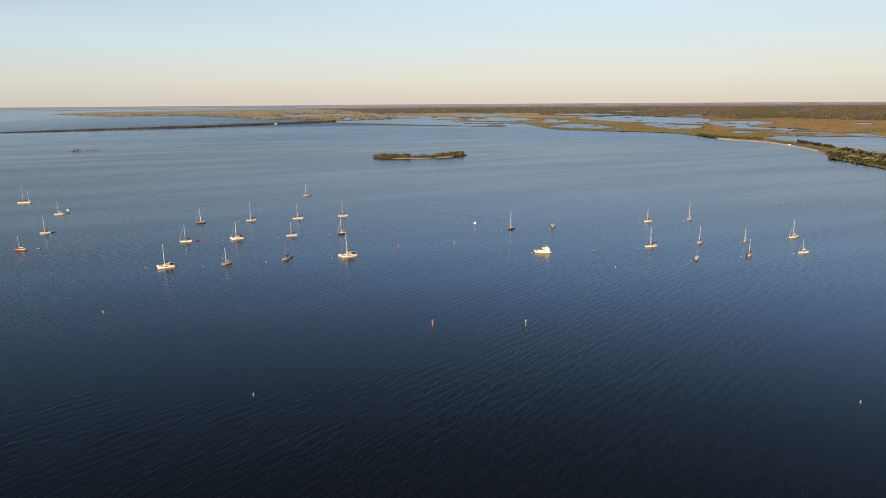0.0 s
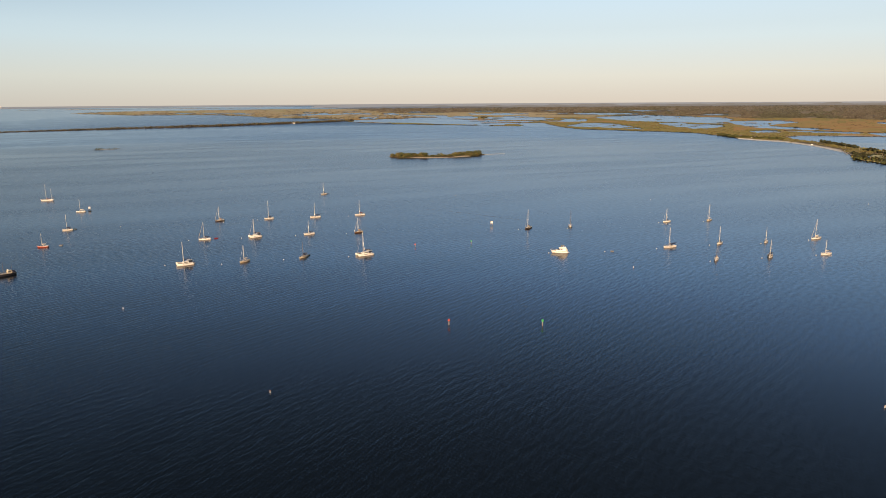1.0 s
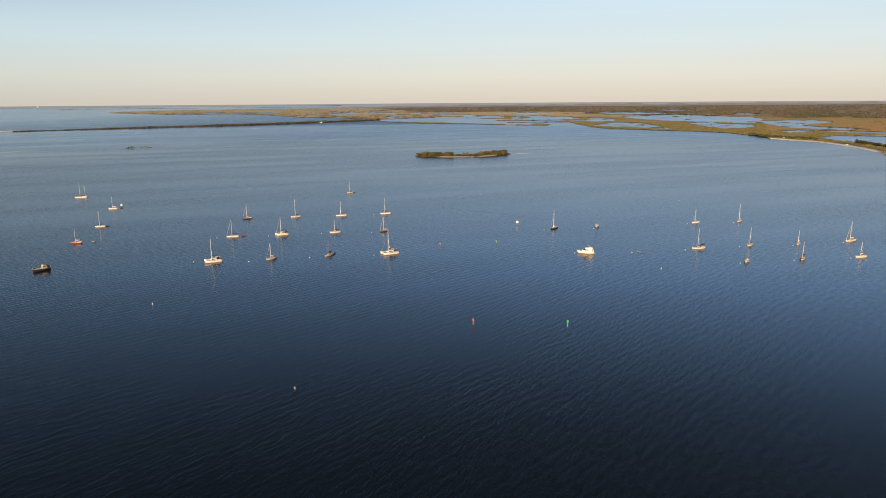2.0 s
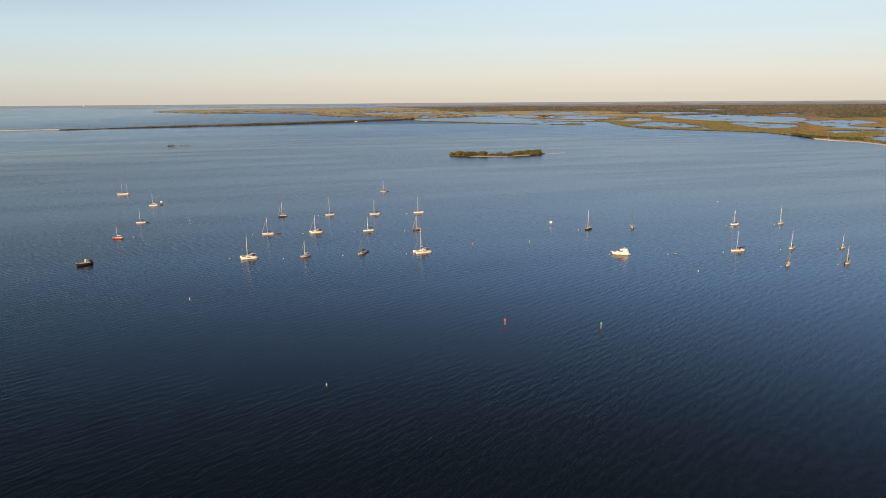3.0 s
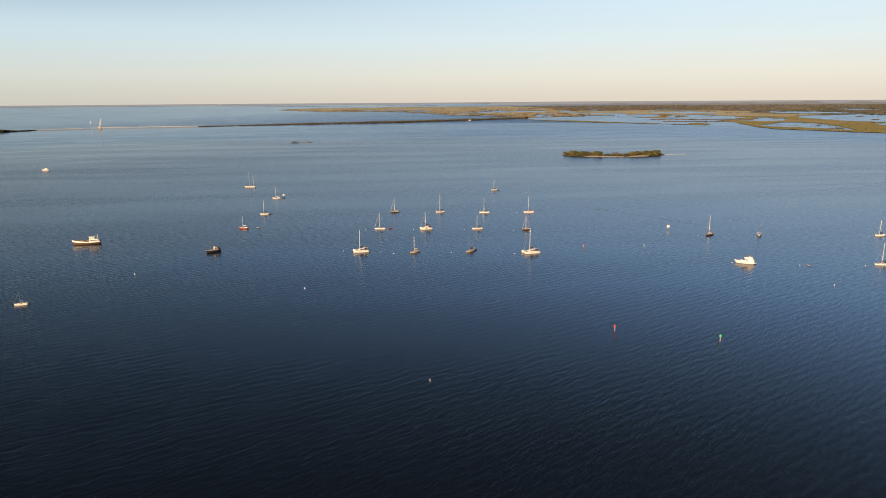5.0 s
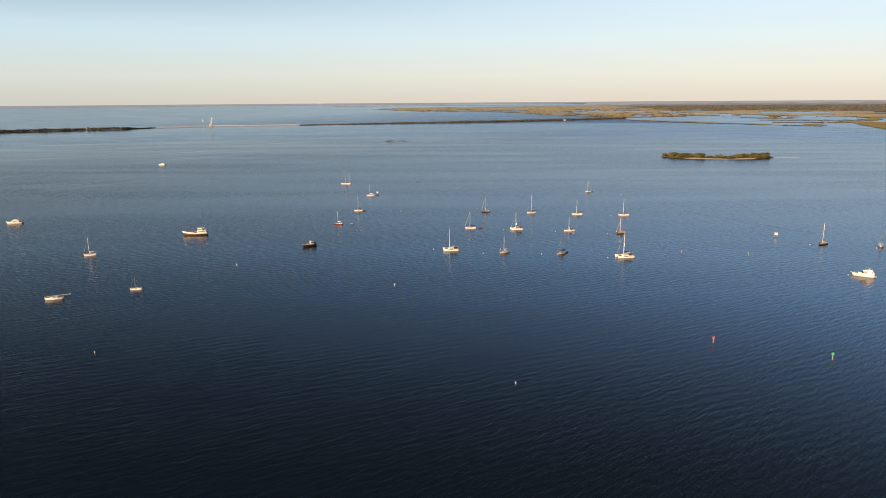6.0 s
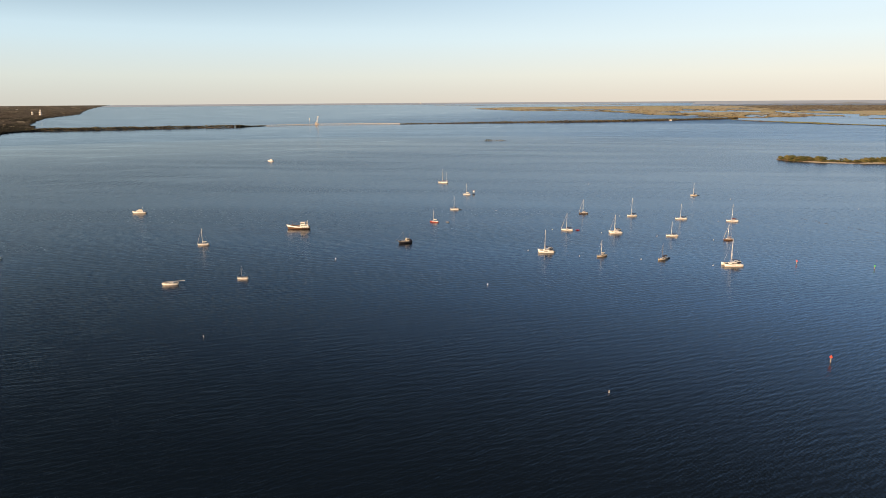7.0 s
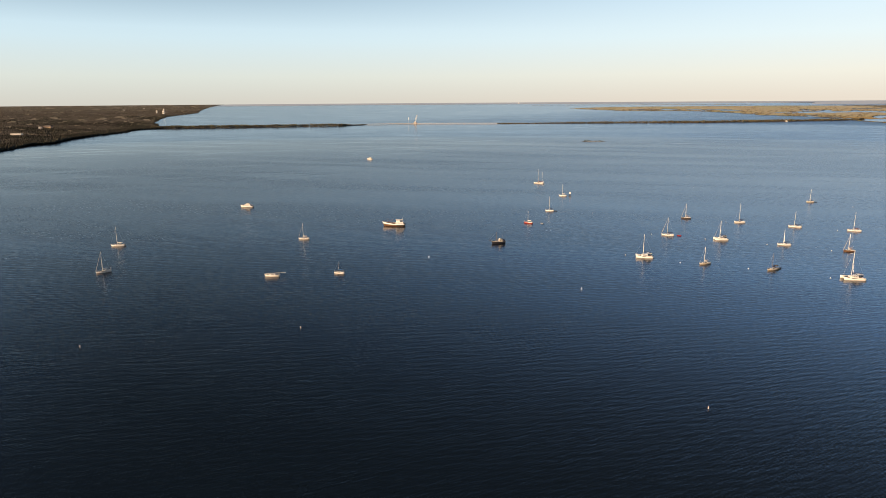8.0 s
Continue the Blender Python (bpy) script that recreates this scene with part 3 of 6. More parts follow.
        rod((ln.x(0.0), -beam * 0.3, za + 1.9), (ln.x(0.0), beam * 0.3, za + 1.9), 0.04, None, 6, ab)
        a = part("stern_arch", ab, STEEL, boat)
        part("solar_panel", bar(ln.x(0) - 0.5, ln.x(0) + 0.6, -beam * 0.34, beam * 0.34, za + 1.92, za + 1.97), NAVY, a)
    return boat


def catamaran(x, y, heading, length, mast_h, label, jib=0.1, cover=NAVY, top_mat=None, big=True):
    boat = thing("catamaran", x, y, heading, label, "catamaran", "moored sailing boats")
    beam = length * 0.56
    for side in (-1, 1):
        ln = Lines(length, 1.75, 1.75, 1.05, 0.5, 0.75, 0.45, 2.4, 0.03, side * (beam / 2 - 0.87))
        hull = part("hull", ln.hull(), WHITE, boat, smooth=True)
        part("boot_stripe", ln.stripe(0.10, 0.20), BOOT, hull)
        part("hull_window", bar(-1.0, 1.6, side * (beam / 2) - 0.04 if side > 0 else -beam / 2 - 0.01, side * (beam / 2) + 0.01 if side > 0 else -beam / 2 + 0.04, 0.95, 1.2), GLASS, hull)
        part("deck", ln.deck(), DECK, hull)
        part("transom_step", block(ln.x(0) - 0.9, ln.x(0) + 0.3, 0.55, 0.6, 0.25, 0.25, 0.7, 0.05), WHITE, hull)
    zb = 1.25
    bridge = part("bridgedeck", block(-length * 0.44, length * 0.16, beam * 0.34, beam * 0.34, zb - 0.45, 0.5, 0.5, 0.08, 1.0, 0.0), WHITE, boat)
    cabin = part("saloon", block(-length * 0.22, length * 0.17, beam * 0.30, beam * 0.24, zb, 1.15, 0.75, 0.14, 0.82, 0.35), WHITE, boat)
    side_windows(cabin, -length * 0.19, length * 0.09, beam * 0.272, zb + 0.30, 0.55, 4)
    for i in range(3):
        yy = (i - 1) * beam * 0.135
        part("front_window", block(length * 0.105, length * 0.150, beam * 0.055, beam * 0.055, zb + 0.36, 0.42, 0.38, 0.02, 0.95, 0.0, None, yy), GLASS, cabin)
    part("hardtop", block(-length * 0.42, -length * 0.14, beam * 0.29, beam * 0.27, zb + 1.75, 0.12, 0.12, 0.04, 0.97), top_mat or WHITE, boat)
    for sx in (-length * 0.40, -length * 0.20):
        for side in (-1, 1):
            part("hardtop_post", rod((sx, side * beam * 0.26, zb), (sx, side * beam * 0.26, zb + 1.78), 0.06), WHITE, boat)
    part("crossbeam", rod((length * 0.40, -beam * 0.40, 1.45), (length * 0.40, beam * 0.40, 1.45), 0.13, None, 8), ALLOY, boat)
    part("trampoline", bar(length * 0.17, length * 0.40, -beam * 0.30, beam * 0.30, 1.22, 1.25, 0), NAVY, boat)
    ln = Lines(length, beam * 0.8, 1.7, 1.2, 0.4)
    rig(boat, ln, 0.60, mast_h, jib, cover, None, 0.36, zb + 0.85, True, 0.16)
    for side in (-1, 1):
        part("davit", rod((-length * 0.42, side * beam * 0.15, zb + 0.2), (-length * 0.52, side * beam * 0.15, zb + 1.2), 0.05), STEEL, boat)
    part("solar_panel", bar(-length * 0.40, -length * 0.30, -beam * 0.2, beam * 0.2, zb + 1.88, zb + 1.92, 0), NAVY, boat)
    # dark sole slab here too, for the shade inside the cockpit
    part("cockpit_shade_sole", block(-length * 0.42, -length * 0.23, beam * 0.27, beam * 0.27, zb + 0.03, 0.06, 0.06, 0.02), TEAK, boat)
    for side in (-1, 1):
        for k in range(3):
            x0 = -length * 0.405 + length * 0.065 * k
            part("side_curtain", bar(x0, x0 + length * 0.05, side * beam * 0.268 - 0.04, side * beam * 0.268 + 0.04, zb + 0.55, zb + 1.5, 0.01), GLASS, boat)
    return boat


def motor_yacht(x, y, heading, length, label):
    boat = thing("motor_yacht", x, y, heading, label, "motor yacht")
    beam = length * 0.34
    ln = Lines(length, beam, 2.0, 1.25, 0.6, 0.92, 0.40, 2.3, 0.09)
    hull = part("hull", ln.hull(), WHITE, boat, smooth=True)
    part("boot_stripe", ln.stripe(0.12, 0.20), BOOT, hull)
    part("rub_rail", ln.stripe(0.80, 0.86, 0.04), GREY, hull)
    for s in (0.55, 0.62, 0.69):
        for side in (-1, 1):
            part("porthole", ball(0.13, (ln.x(s, 0.6), side * ln.half(s) * 0.97, ln.sheer(s) * 0.6), 1), GLASS, hull)
    part("deck", ln.deck(), DECK, boat)
    cabin = part("saloon", block(-length * 0.42, length * 0.22, beam * 0.41, beam * 0.31, 1.3, 1.95, 0.95, 0.16, 0.88, 0.2), WHITE, boat)
    side_windows(cabin, -length * 0.20, length * 0.08, beam * 0.372, 2.05, 0.6, 2)
    part("windscreen", block(length * 0.02, length * 0.15, beam * 0.31, beam * 0.25, 2.35, 0.85, 0.2, 0.04, 0.9), GLASS, cabin)
    fly = part("flybridge", block(-length * 0.42, length * 0.02, beam * 0.38, beam * 0.29, 3.2, 0.85, 0.65, 0.14, 0.94, 0.08), WHITE, boat)
    part("fly_screen", block(-length * 0.06, length * 0.0, beam * 0.27, beam * 0.22, 3.85, 0.5, 0.2, 0.03, 0.9), GLASS, fly)
    part("helm_seat", block(-length * 0.18, -length * 0.12, 0.7, 0.7, 3.95, 0.5, 0.35, 0.08), TAN, fly)
    ab = bmesh.new()
    for side in (-1, 1):
        rod((-length * 0.30, side * beam * 0.34, 3.4), (-length * 0.26, side * beam * 0.28, 4.7), 0.14, 0.10, 8, ab)
    rod((-length * 0.26, -beam * 0.28, 4.7), (-length * 0.26, beam * 0.28, 4.7), 0.13, None, 8, ab)
    arch = part("radar_arch", ab, WHITE, boat)
    part("radar_dome", ball(0.38, (-length * 0.26, 0, 4.95), 2, 0.5), WHITE, arch, smooth=True)
    canopy(boat, -length * 0.32, -length * 0.10, beam * 0.32, 3.9, 5.1, CREAM)
    part("swim_platform", bar(ln.x(0) - 0.9, ln.x(0) + 0.1, -beam * 0.4, beam * 0.4, 0.3, 0.42), WHITE, boat)
    part("bow_rail", ln.rail(0.45, 0.985, 0.75, 0.03), STEEL, boat)
    part("anchor_pulpit", bar(length * 0.49, length * 0.545, -0.2, 0.2, 1.9, 2.02), WHITE, boat)
    part("aft_deck_cover", block(-length * 0.485, -length * 0.42, beam * 0.41, beam * 0.40, 1.2, 1.5, 1.9, 0.06, 0.95), CREAM, boat)
    return boat


def trawler(x, y, heading, length, label):
    boat = thing("trawler", x, y, heading, label, "fishing boat")
    beam = length * 0.29
    ln = Lines(length, beam, 3.3, 1.9, 1.0, 0.8, 0.40, 2.5, 0.08)
    hull = part("hull", ln.hull(), BROWN, boat, "rust-brown lower hull", True)
    part("white_bulwark", ln.stripe(0.60, 1.03, 0.03), WHITE, hull)
    part("rub_rail", ln.stripe(0.53, 0.60, 0.07), DARK, hull)
    part("deck", ln.deck(14, 0.6), TEAK, boat)
    house = part("wheelhouse", block(-length * 0.47, -length * 0.12, beam * 0.38, beam * 0.34, 1.4, 2.1, 2.1, 0.12, 0.95, 0.03), WHITE, boat)
    side_windows(house, -length * 0.44, -length * 0.15, beam * 0.37, 2.45, 0.55, 5)
    upper = part("pilothouse", block(-length * 0.33, -length * 0.14, beam * 0.28, beam * 0.26, 3.5, 1.7, 1.7, 0.12, 0.92, 0.05), WHITE, boat)
    side_windows(upper, -length * 0.31, -length * 0.16, beam * 0.268, 4.15, 0.55, 3)
    part("front_window", bar(-length * 0.145, -length * 0.138, -beam * 0.2, beam * 0.2, 4.15, 4.7), GLASS, upper)
    part("roof", block(-length * 0.35, -length * 0.11, beam * 0.31, beam * 0.29, 5.2, 0.15, 0.15, 0.04), WHITE, upper)
    part("funnel", rod((-length * 0.38, 0, 3.4), (-length * 0.385, 0, 5.5), 0.45, 0.38, 10), CREAM, boat)
    part("aft_mast", rod((-length * 0.43, 0, 3.4), (-length * 0.43, 0, 7.0), 0.12, 0.08), WHITE, boat)
    part("fore_mast", rod((length * 0.24, 0, 2.0), (length * 0.24, 0, 6.6), 0.12, 0.08), RUST, boat)
    part("derrick", rod((length * 0.24, 0, 2.9), (length * 0.02, 0, 5.2), 0.09, 0.06), RUST, boat)
    part("hatch", block(length * 0.06, length * 0.2, 1.0, 1.0, 1.6, 0.55, 0.6, 0.05), CREAM, boat)
    part("winch", rod((length * 0.30, -0.7, 2.3), (length * 0.30, 0.7, 2.3), 0.45, None, 10), RUST, boat)
    for i in range(4):
        bm = bmesh.new()
        k = 0.07 + 0.075 * i
        q, edge = ln.x(k), ln.half(k)
        rod((q, edge + 0.02, 0.95), (q, edge + 0.25, 0.95), 0.5, None, 12, bm)
        part("tyre_fender", bm, RUBBER, hull)
    part("rail", ln.rail(0.02, 0.4, 0.9, 0.035), WHITE, boat)
    return boat


def cabin_cruiser(x, y, heading, length, label, hull_mat=None, z=0.0):
    boat = thing("cabin_cruiser", x, y, heading, label, "motor boat", z=z)
    beam = length * 0.31
    ln = Lines(length, beam, 1.9, 1.15, 0.7, 0.85, 0.42, 2.3, 0.07)
    hull = part("hull", ln.hull(), hull_mat or WHITE, boat, smooth=True)
    part("boot_stripe", ln.stripe(0.12, 0.24), BOOT, hull)
    part("deck", ln.deck(), DECK, boat)
    house = part("deckhouse", block(-length * 0.30, length * 0.16, beam * 0.36, beam * 0.30, 1.1, 1.7, 1.5, 0.1, 0.92, 0.1), WHITE, boat)
    side_windows(house, -length * 0.24, length * 0.08, beam * 0.345, 1.85, 0.5, 4)
    part("front_window", block(length * 0.10, length * 0.13, beam * 0.26, beam * 0.25, 1.95, 0.55, 0.45, 0.02, 0.95), GLASS, house)
    fly = part("flybridge", block(-length * 0.22, length * 0.04, beam * 0.30, beam * 0.24, 2.75, 0.75, 0.7, 0.08, 0.95), CREAM, boat)
    part("seat", block(-length * 0.15, -length * 0.10, 0.6, 0.6, 3.3, 0.6, 0.5, 0.06), NAVY, fly)
    part("signal_mast", rod((-length * 0.25, 0, 2.7), (-length * 0.27, 0, 6.0), 0.09, 0.05), WHITE, boat)
    part("bow_rail", ln.rail(0.4, 0.98, 0.7, 0.03), STEEL, boat)
    part("dinghy_cradle", block(-length * 0.44, -length * 0.31, 0.7, 0.6, 1.9, 0.45, 0.4, 0.08), GREY, boat)
    return boat


def motorsailer(x, y, heading, length, label):
    boat = thing("motorsailer", x, y, heading, label, "motorsailer")
    beam = length * 0.32
    ln = Lines(length, beam, 2.0, 1.35, 0.8, 0.7, 0.45, 2.3, 0.08)
    hull = part("hull", ln.hull(), DARK, boat, smooth=True)
    part("bulwark_stripe", ln.stripe(0.88, 1.02, 0.03), GREY, hull)
    part("deck", ln.deck(12, 0.3), TEAK, boat)
    part("bowsprit", rod((length * 0.42, 0, 1.9), (length * 0.68, 0, 2.5), 0.13, 0.08), SPAR, boat)
    house = part("wheelhouse", block(-length * 0.30, -length * 0.06, beam * 0.33, beam * 0.30, 1.2, 1.9, 1.8, 0.08, 0.93, 0.05), CREAM, boat)
    side_windows(house, -length * 0.27, -length * 0.1, beam * 0.315, 2.2, 0.5, 3)
    part("trunk_cabin", block(-length * 0.04, length * 0.22, beam * 0.27, beam * 0.18, 1.2, 0.7, 0.6, 0.06), GREY, boat)
    part("mast", rod((length * 0.12, 0, 1.3), (length * 0.12, 0, 8.2), 0.10, 0.07), SPAR, boat)
    part("mizzen_mast", rod((-length * 0.34, 0, 1.3), (-length * 0.34, 0, 6.2), 0.08, 0.05), SPAR, boat)
    part("boom", rod((length * 0.12, 0, 2.5), (-length * 0.22, 0, 3.6), 0.10, 0.08), SPAR, boat)
    part("forestay", rod((length * 0.66, 0, 2.5), (length * 0.12, 0, 8.0), 0.03), STEEL, boat)
    part("stern_cover", block(-length * 0.47, -length * 0.32, beam * 0.32, beam * 0.34, 1.2, 1.3, 1.2, 0.1, 0.9), NAVY, boat)
    part("white_raft", rod((-length * 0.12, -0.7, 3.2), (-length * 0.12, 0.7, 3.2), 0.4, None, 10), WHITE, boat)
    part("rail", ln.rail(0.03, 0.96, 0.8, 0.03), STEEL, boat)
    return boat


def dismasted(x, y, heading, length, label):
    """A sailing boat whose mast lies along the deck and reaches out over the stern."""
    boat = thing("sailboat", x, y, heading, label, "sailboat", "moored sailing boats")
    beam = length * 0.31
    ln = Lines(length, beam, 1.3, 1.0, 0.6)
    hull = part("hull", ln.hull(), WHITE, boat, smooth=True)
    part("boot_stripe", ln.stripe(0.12, 0.22), BOOT, hull)
    part("deck", ln.deck(), DECK, boat)
    cabin = part("cabin", block(ln.x(0.3), ln.x(0.72), beam * 0.30, beam * 0.18, 0.95, 0.55, 0.35, 0.06, 0.85, 0.2), WHITE, boat)
    side_windows(cabin, ln.x(0.36), ln.x(0.56), beam * 0.26, 1.15, 0.2, 3)
    part("lowered_mast", rod((ln.x(0.9), 0.1, 1.75), (ln.x(0.0) - length * 0.38, -0.1, 2.1), 0.13, 0.10, 8), ALLOY, boat)
    for s, z in ((0.75, 1.75), (0.05, 1.95)):
        part("crutch", rod((ln.x(s), 0, 1.0), (ln.x(s), 0, z), 0.05), STEEL, boat)
    part("guard_rail", ln.rail(0.03, 0.97), STEEL, boat)
    return boat


def dinghy(x, y, heading, length, tube, label, outboard=True):
    boat = thing("dinghy", x, y, heading, label, "dinghy", "small tenders on the water")
    bm = bmesh.new()
    w = length * 0.21
    pts = [(-length / 2, -w), (-length * 0.1, -w * 1.05), (length * 0.25, -w * 0.85), (length * 0.45, -w * 0.35), (length * 0.5, 0), (length * 0.45, w * 0.35), (length * 0.25, w * 0.85), (-length * 0.1, w * 1.05), (-length / 2, w)]
    for (a, b), (c, d) in zip(pts, pts[1:]):
        rod((a, b, 0.25 + 0.12 * max(0, a) / length), (c, d, 0.25 + 0.12 * max(0, c) / length), 0.22, None, 8, bm)
    part("tube", bm, tube, boat, smooth=True)
    part("floor", block(-length * 0.48, length * 0.3, w, w * 0.7, 0.05, 0.1, 0.1, 0.02), GREY, boat)
    part("thwart", bar(-length * 0.15, -length * 0.05, -w, w, 0.3, 0.36), TEAK, boat)
    if outboard:
        part("outboard_motor", block(-length * 0.60, -length * 0.50, 0.14, 0.18, 0.1, 0.75, 0.8, 0.05), DARK, boat)
    return boat


# ---------------------------------------------------------------- buoys and marks
def mooring_ball(x, y):
    b = thing("mooring_ball", x, y, 0, "white round mooring buoy with a blue band floating on the water", "buoy", "mooring buoys", 0.05)
    f = part("float", ball(0.38), BUOYWHITE, b, smooth=True)
    part("band", rod((0, 0, 0.05), (0, 0, 0.15), 0.385, None, 16), BLUE, f)
    part("ring", rod((0, 0, 0.35), (0, 0, 0.62), 0.05), STEEL, f)
    return b


def can_buoy(x, y):
    b = thing("can_buoy", x, y, 0, "white cylindrical spar buoy with orange bands standing in the water", "buoy", "white spar buoys")
    f = part("body", rod((0, 0, -0.5), (0, 0, 1.0), 0.18, 0.14, 14), BUOYWHITE, b, smooth=False)
    for z in (0.27, 0.77):
        part("band", rod((0, 0, z), (0, 0, z + 0.1), 0.177 - 0.027 * z, None, 14), ORANGE, f)
    part("collar", rod((0, 0, -0.05), (0, 0, 0.08), 0.27, 0.24, 14), BUOYWHITE, b)
    part("lifting_eye", rod((0, 0, 0.99), (0, 0, 1.12), 0.035), STEEL, b)
    b.matrix_basis = b.matrix_basis @ Matrix.Diagonal((0.85, 0.85, 0.85, 1))
    return b


def day_beacon(x, y, color, scale=1.0):
    red = color == "red"
    b = thing("channel_beacon", x, y, 0, ("red triangular" if red else "green square") + " daymark boards on a weathered wooden pile", "channel marker", "channel beacons")
    pile = part("pile", rod((0, 0, -1.5), (0.03, 0.02, 2.4 * scale), 0.20, 0.17, 10), PILE, b)
    part("pile_cap", rod((0.03, 0.02, 2.4 * scale), (0.03, 0.02, 2.55 * scale), 0.22, 0.06, 10), BUOYWHITE, pile)
    for i, (dx, dy) in enumerate(((0.0, -0.24), (0.0, 0.26))):
        bm = bmesh.new()
        s = (0.56 if red else 0.50) * max(scale, 0.95)
        pts = ((-s, 0), (s, 0), (0, 1.75 * s)) if red else ((-s * 0.8, 0), (s * 0.8, 0), (s * 0.8, 1.6 * s), (-s * 0.8, 1.6 * s))
        f = [bm.verts.new((u + dx, dy - 0.03, 2.0 * scale + v)) for u, v in pts]
        g = [bm.verts.new((u + dx, dy + 0.03, 2.0 * scale + v)) for u, v in pts]
        bm.faces.new(f)
        bm.faces.new(g[::-1])
        for j in range(len(f)):
            bm.faces.new((f[j], g[j], g[j - 1], f[j - 1]))
        board = part("daymark", bm, MARKRED if red else MARKGREEN, b)
    part("lamp", rod((0.03, 0.02, 2.55 * scale), (0.03, 0.02, 3.0 * scale), 0.12, 0.1, 8), MARKRED if red else MARKGREEN, b)
    return b


def sign_pile(x, y, heading):
    b = thing("warning_sign", x, y, heading, "large square white sign boards on wooden piles in the water", "sign", "white signs in the water")
    for q in (-0.75, 0.75):
        part("pile", rod((q, 0, -1.5), (q, 0, 3.3), 0.15, 0.13, 8), PILE, b)
    for k, dy in enumerate((-0.17, 0.17)):
        board = part("board", bar(-0.95, 0.95, dy - 0.03, dy + 0.03, 1.6, 3.4), BUOYWHITE, b)
        part("edge_band", bar(-0.95, 0.95, dy - 0.045 + 0.01 * k, dy + 0.035 + 0.01 * k, 3.2, 3.38), ORANGE, board)
    return b


# ---------------------------------------------------------------- water and land
EYE0 = Vector((-0.7, 4.0, 99.0))
BEND, KEEP, REACH = 1.15e7, 1800.0, 4850.0


def warp(b, d, h=0.0):
    """World place of a point at bearing b (degrees, arrays allowed), true distance d and height h: beyond KEEP the land is drawn in
    along the line of sight, so that the far shore and the horizon lie within REACH; the earth's curve is kept."""
    b, d, h = np.radians(np.asarray(b, float)), np.asarray(d, float), np.asarray(h, float)
    rise = EYE0.z / (REACH - KEEP)
    far = np.where(d > KEEP, (EYE0.z + rise * KEEP) / (EYE0.z / d + rise), d)
    k = far / d
    z = h - np.where(d > 1500, (d * d - 1500.0 ** 2) / (2 * BEND), 0)
    return EYE0.x - np.sin(b) * far, EYE0.y + np.cos(b) * far, EYE0.z * (1 - k) + z * k, k


def sheet(name, xs, ys, zs, keep, mats, index=None, smooth=True):
    """A mesh from a grid of places, with only the cells in keep."""
    rows, cols = xs.shape
    co = np.stack([xs, ys, zs], -1).reshape(-1, 3)
    i, j = np.nonzero(keep)
    a = i * cols + j
    quads = np.stack([a, a + 1, a + cols + 1, a + cols], 1)
    used, inv = np.unique(quads.ravel(), return_inverse=True)
    me = bpy.data.meshes.new(name)
    me.vertices.add(len(used))
    me.vertices.foreach_set("co", co[used].astype(np.float32).ravel())
    me.loops.add(quads.size)
    me.loops.foreach_set("vertex_index", inv.astype(np.int32).ravel())
    me.polygons.add(len(quads))
    me.polygons.foreach_set("loop_start", np.arange(0, quads.size, 4, dtype=np.int32))
    me.polygons.foreach_set("loop_total", np.full(len(quads), 4, dtype=np.int32))
    for q in mats:
        me.materials.append(q)
    if index is not None:
        me.polygons.foreach_set("material_index", index[i, j].astype(np.int32))
    me.update(calc_edges=True)
    me.validate()
    if smooth:
        me.shade_smooth()
    return new(name, me)


def build_water():
    dist = np.concatenate([[0.0002], np.geomspace(30, 1800, 26), 113300.0 / np.linspace(62, 2.35, 80)])
    bear = np.linspace(-180, 180, 289)
    b, d = np.meshgrid(bear[::-1], dist)
    x, y, z, _ = warp(b, d, 0)
    ob = sheet("water", x, y, z, np.ones((x.shape[0] - 1, x.shape[1] - 1), bool), [WATER])
    tagged(ob, "dark blue lagoon water with small wind ripples", "water", kind="structure")


build_water()


def waves(u, v, seed, octaves=5):
    """Smooth noise in about -1 to 1."""
    rng = np.random.RandomState(seed)
    total, norm = 0, 0
    for o in range(octaves):
        for _ in range(4):
            a, ph, k = rng.rand() * 2 * np.pi, rng.rand() * 6.28, 2.0 ** o * (0.7 + 0.6 * rng.rand())
            total = total + np.sin(k * (np.cos(a) * u + np.sin(a) * v) + ph) / 1.6 ** o
        norm += 1.5 / 1.6 ** o
    return total / norm


def inside(b, d, poly):
    """Whether bearing and distance lie within an outline of such pairs."""
    u, v = b, np.log(d)
    hit = np.zeros(u.shape, bool)
    p = [(q[0], math.log(q[1])) for q in poly]
    for (x0, y0), (x1, y1) in zip(p, p[1:] + p[:1]):
        if y0 == y1:
            continue
        cross = (y0 > v) != (y1 > v)
        hit ^= cross & (u < (x1 - x0) * (v - y0) / (y1 - y0) + x0)
    return hit


EAST_NEAR = [(-49.80, 760), (-41.83, 900), (-37.84, 1010), (-34.58, 1140), (-33.22, 1200), (-31.93, 1250), (-31.00, 1280), (-30.71, 1360), (-30.18, 1470), (-28.22, 1630), (-26.22, 1760), (-24.15, 1810), (-22.89, 1870), (-21.80, 2010), (-19.38, 2160), (-17.14, 2220), (-12.97, 2320), (-10.58, 2360), (-9.13, 2500), (-7.90, 2730)]
EAST_BAY = [(-7.42, 3020), (-5.70, 3270), (-3.24, 3470), (-0.77, 3600), (1.70, 3870), (4.17, 3780), (6.62, 3700), (9.05, 3630), (10.37, 3820), (12.19, 3900), (13.32, 4130), (16.44, 4380), (17.67, 4880), (20.18, 5530), (22.33, 5820), (26.80, 5900), (29.12, 6640), (31.35, 7630)]
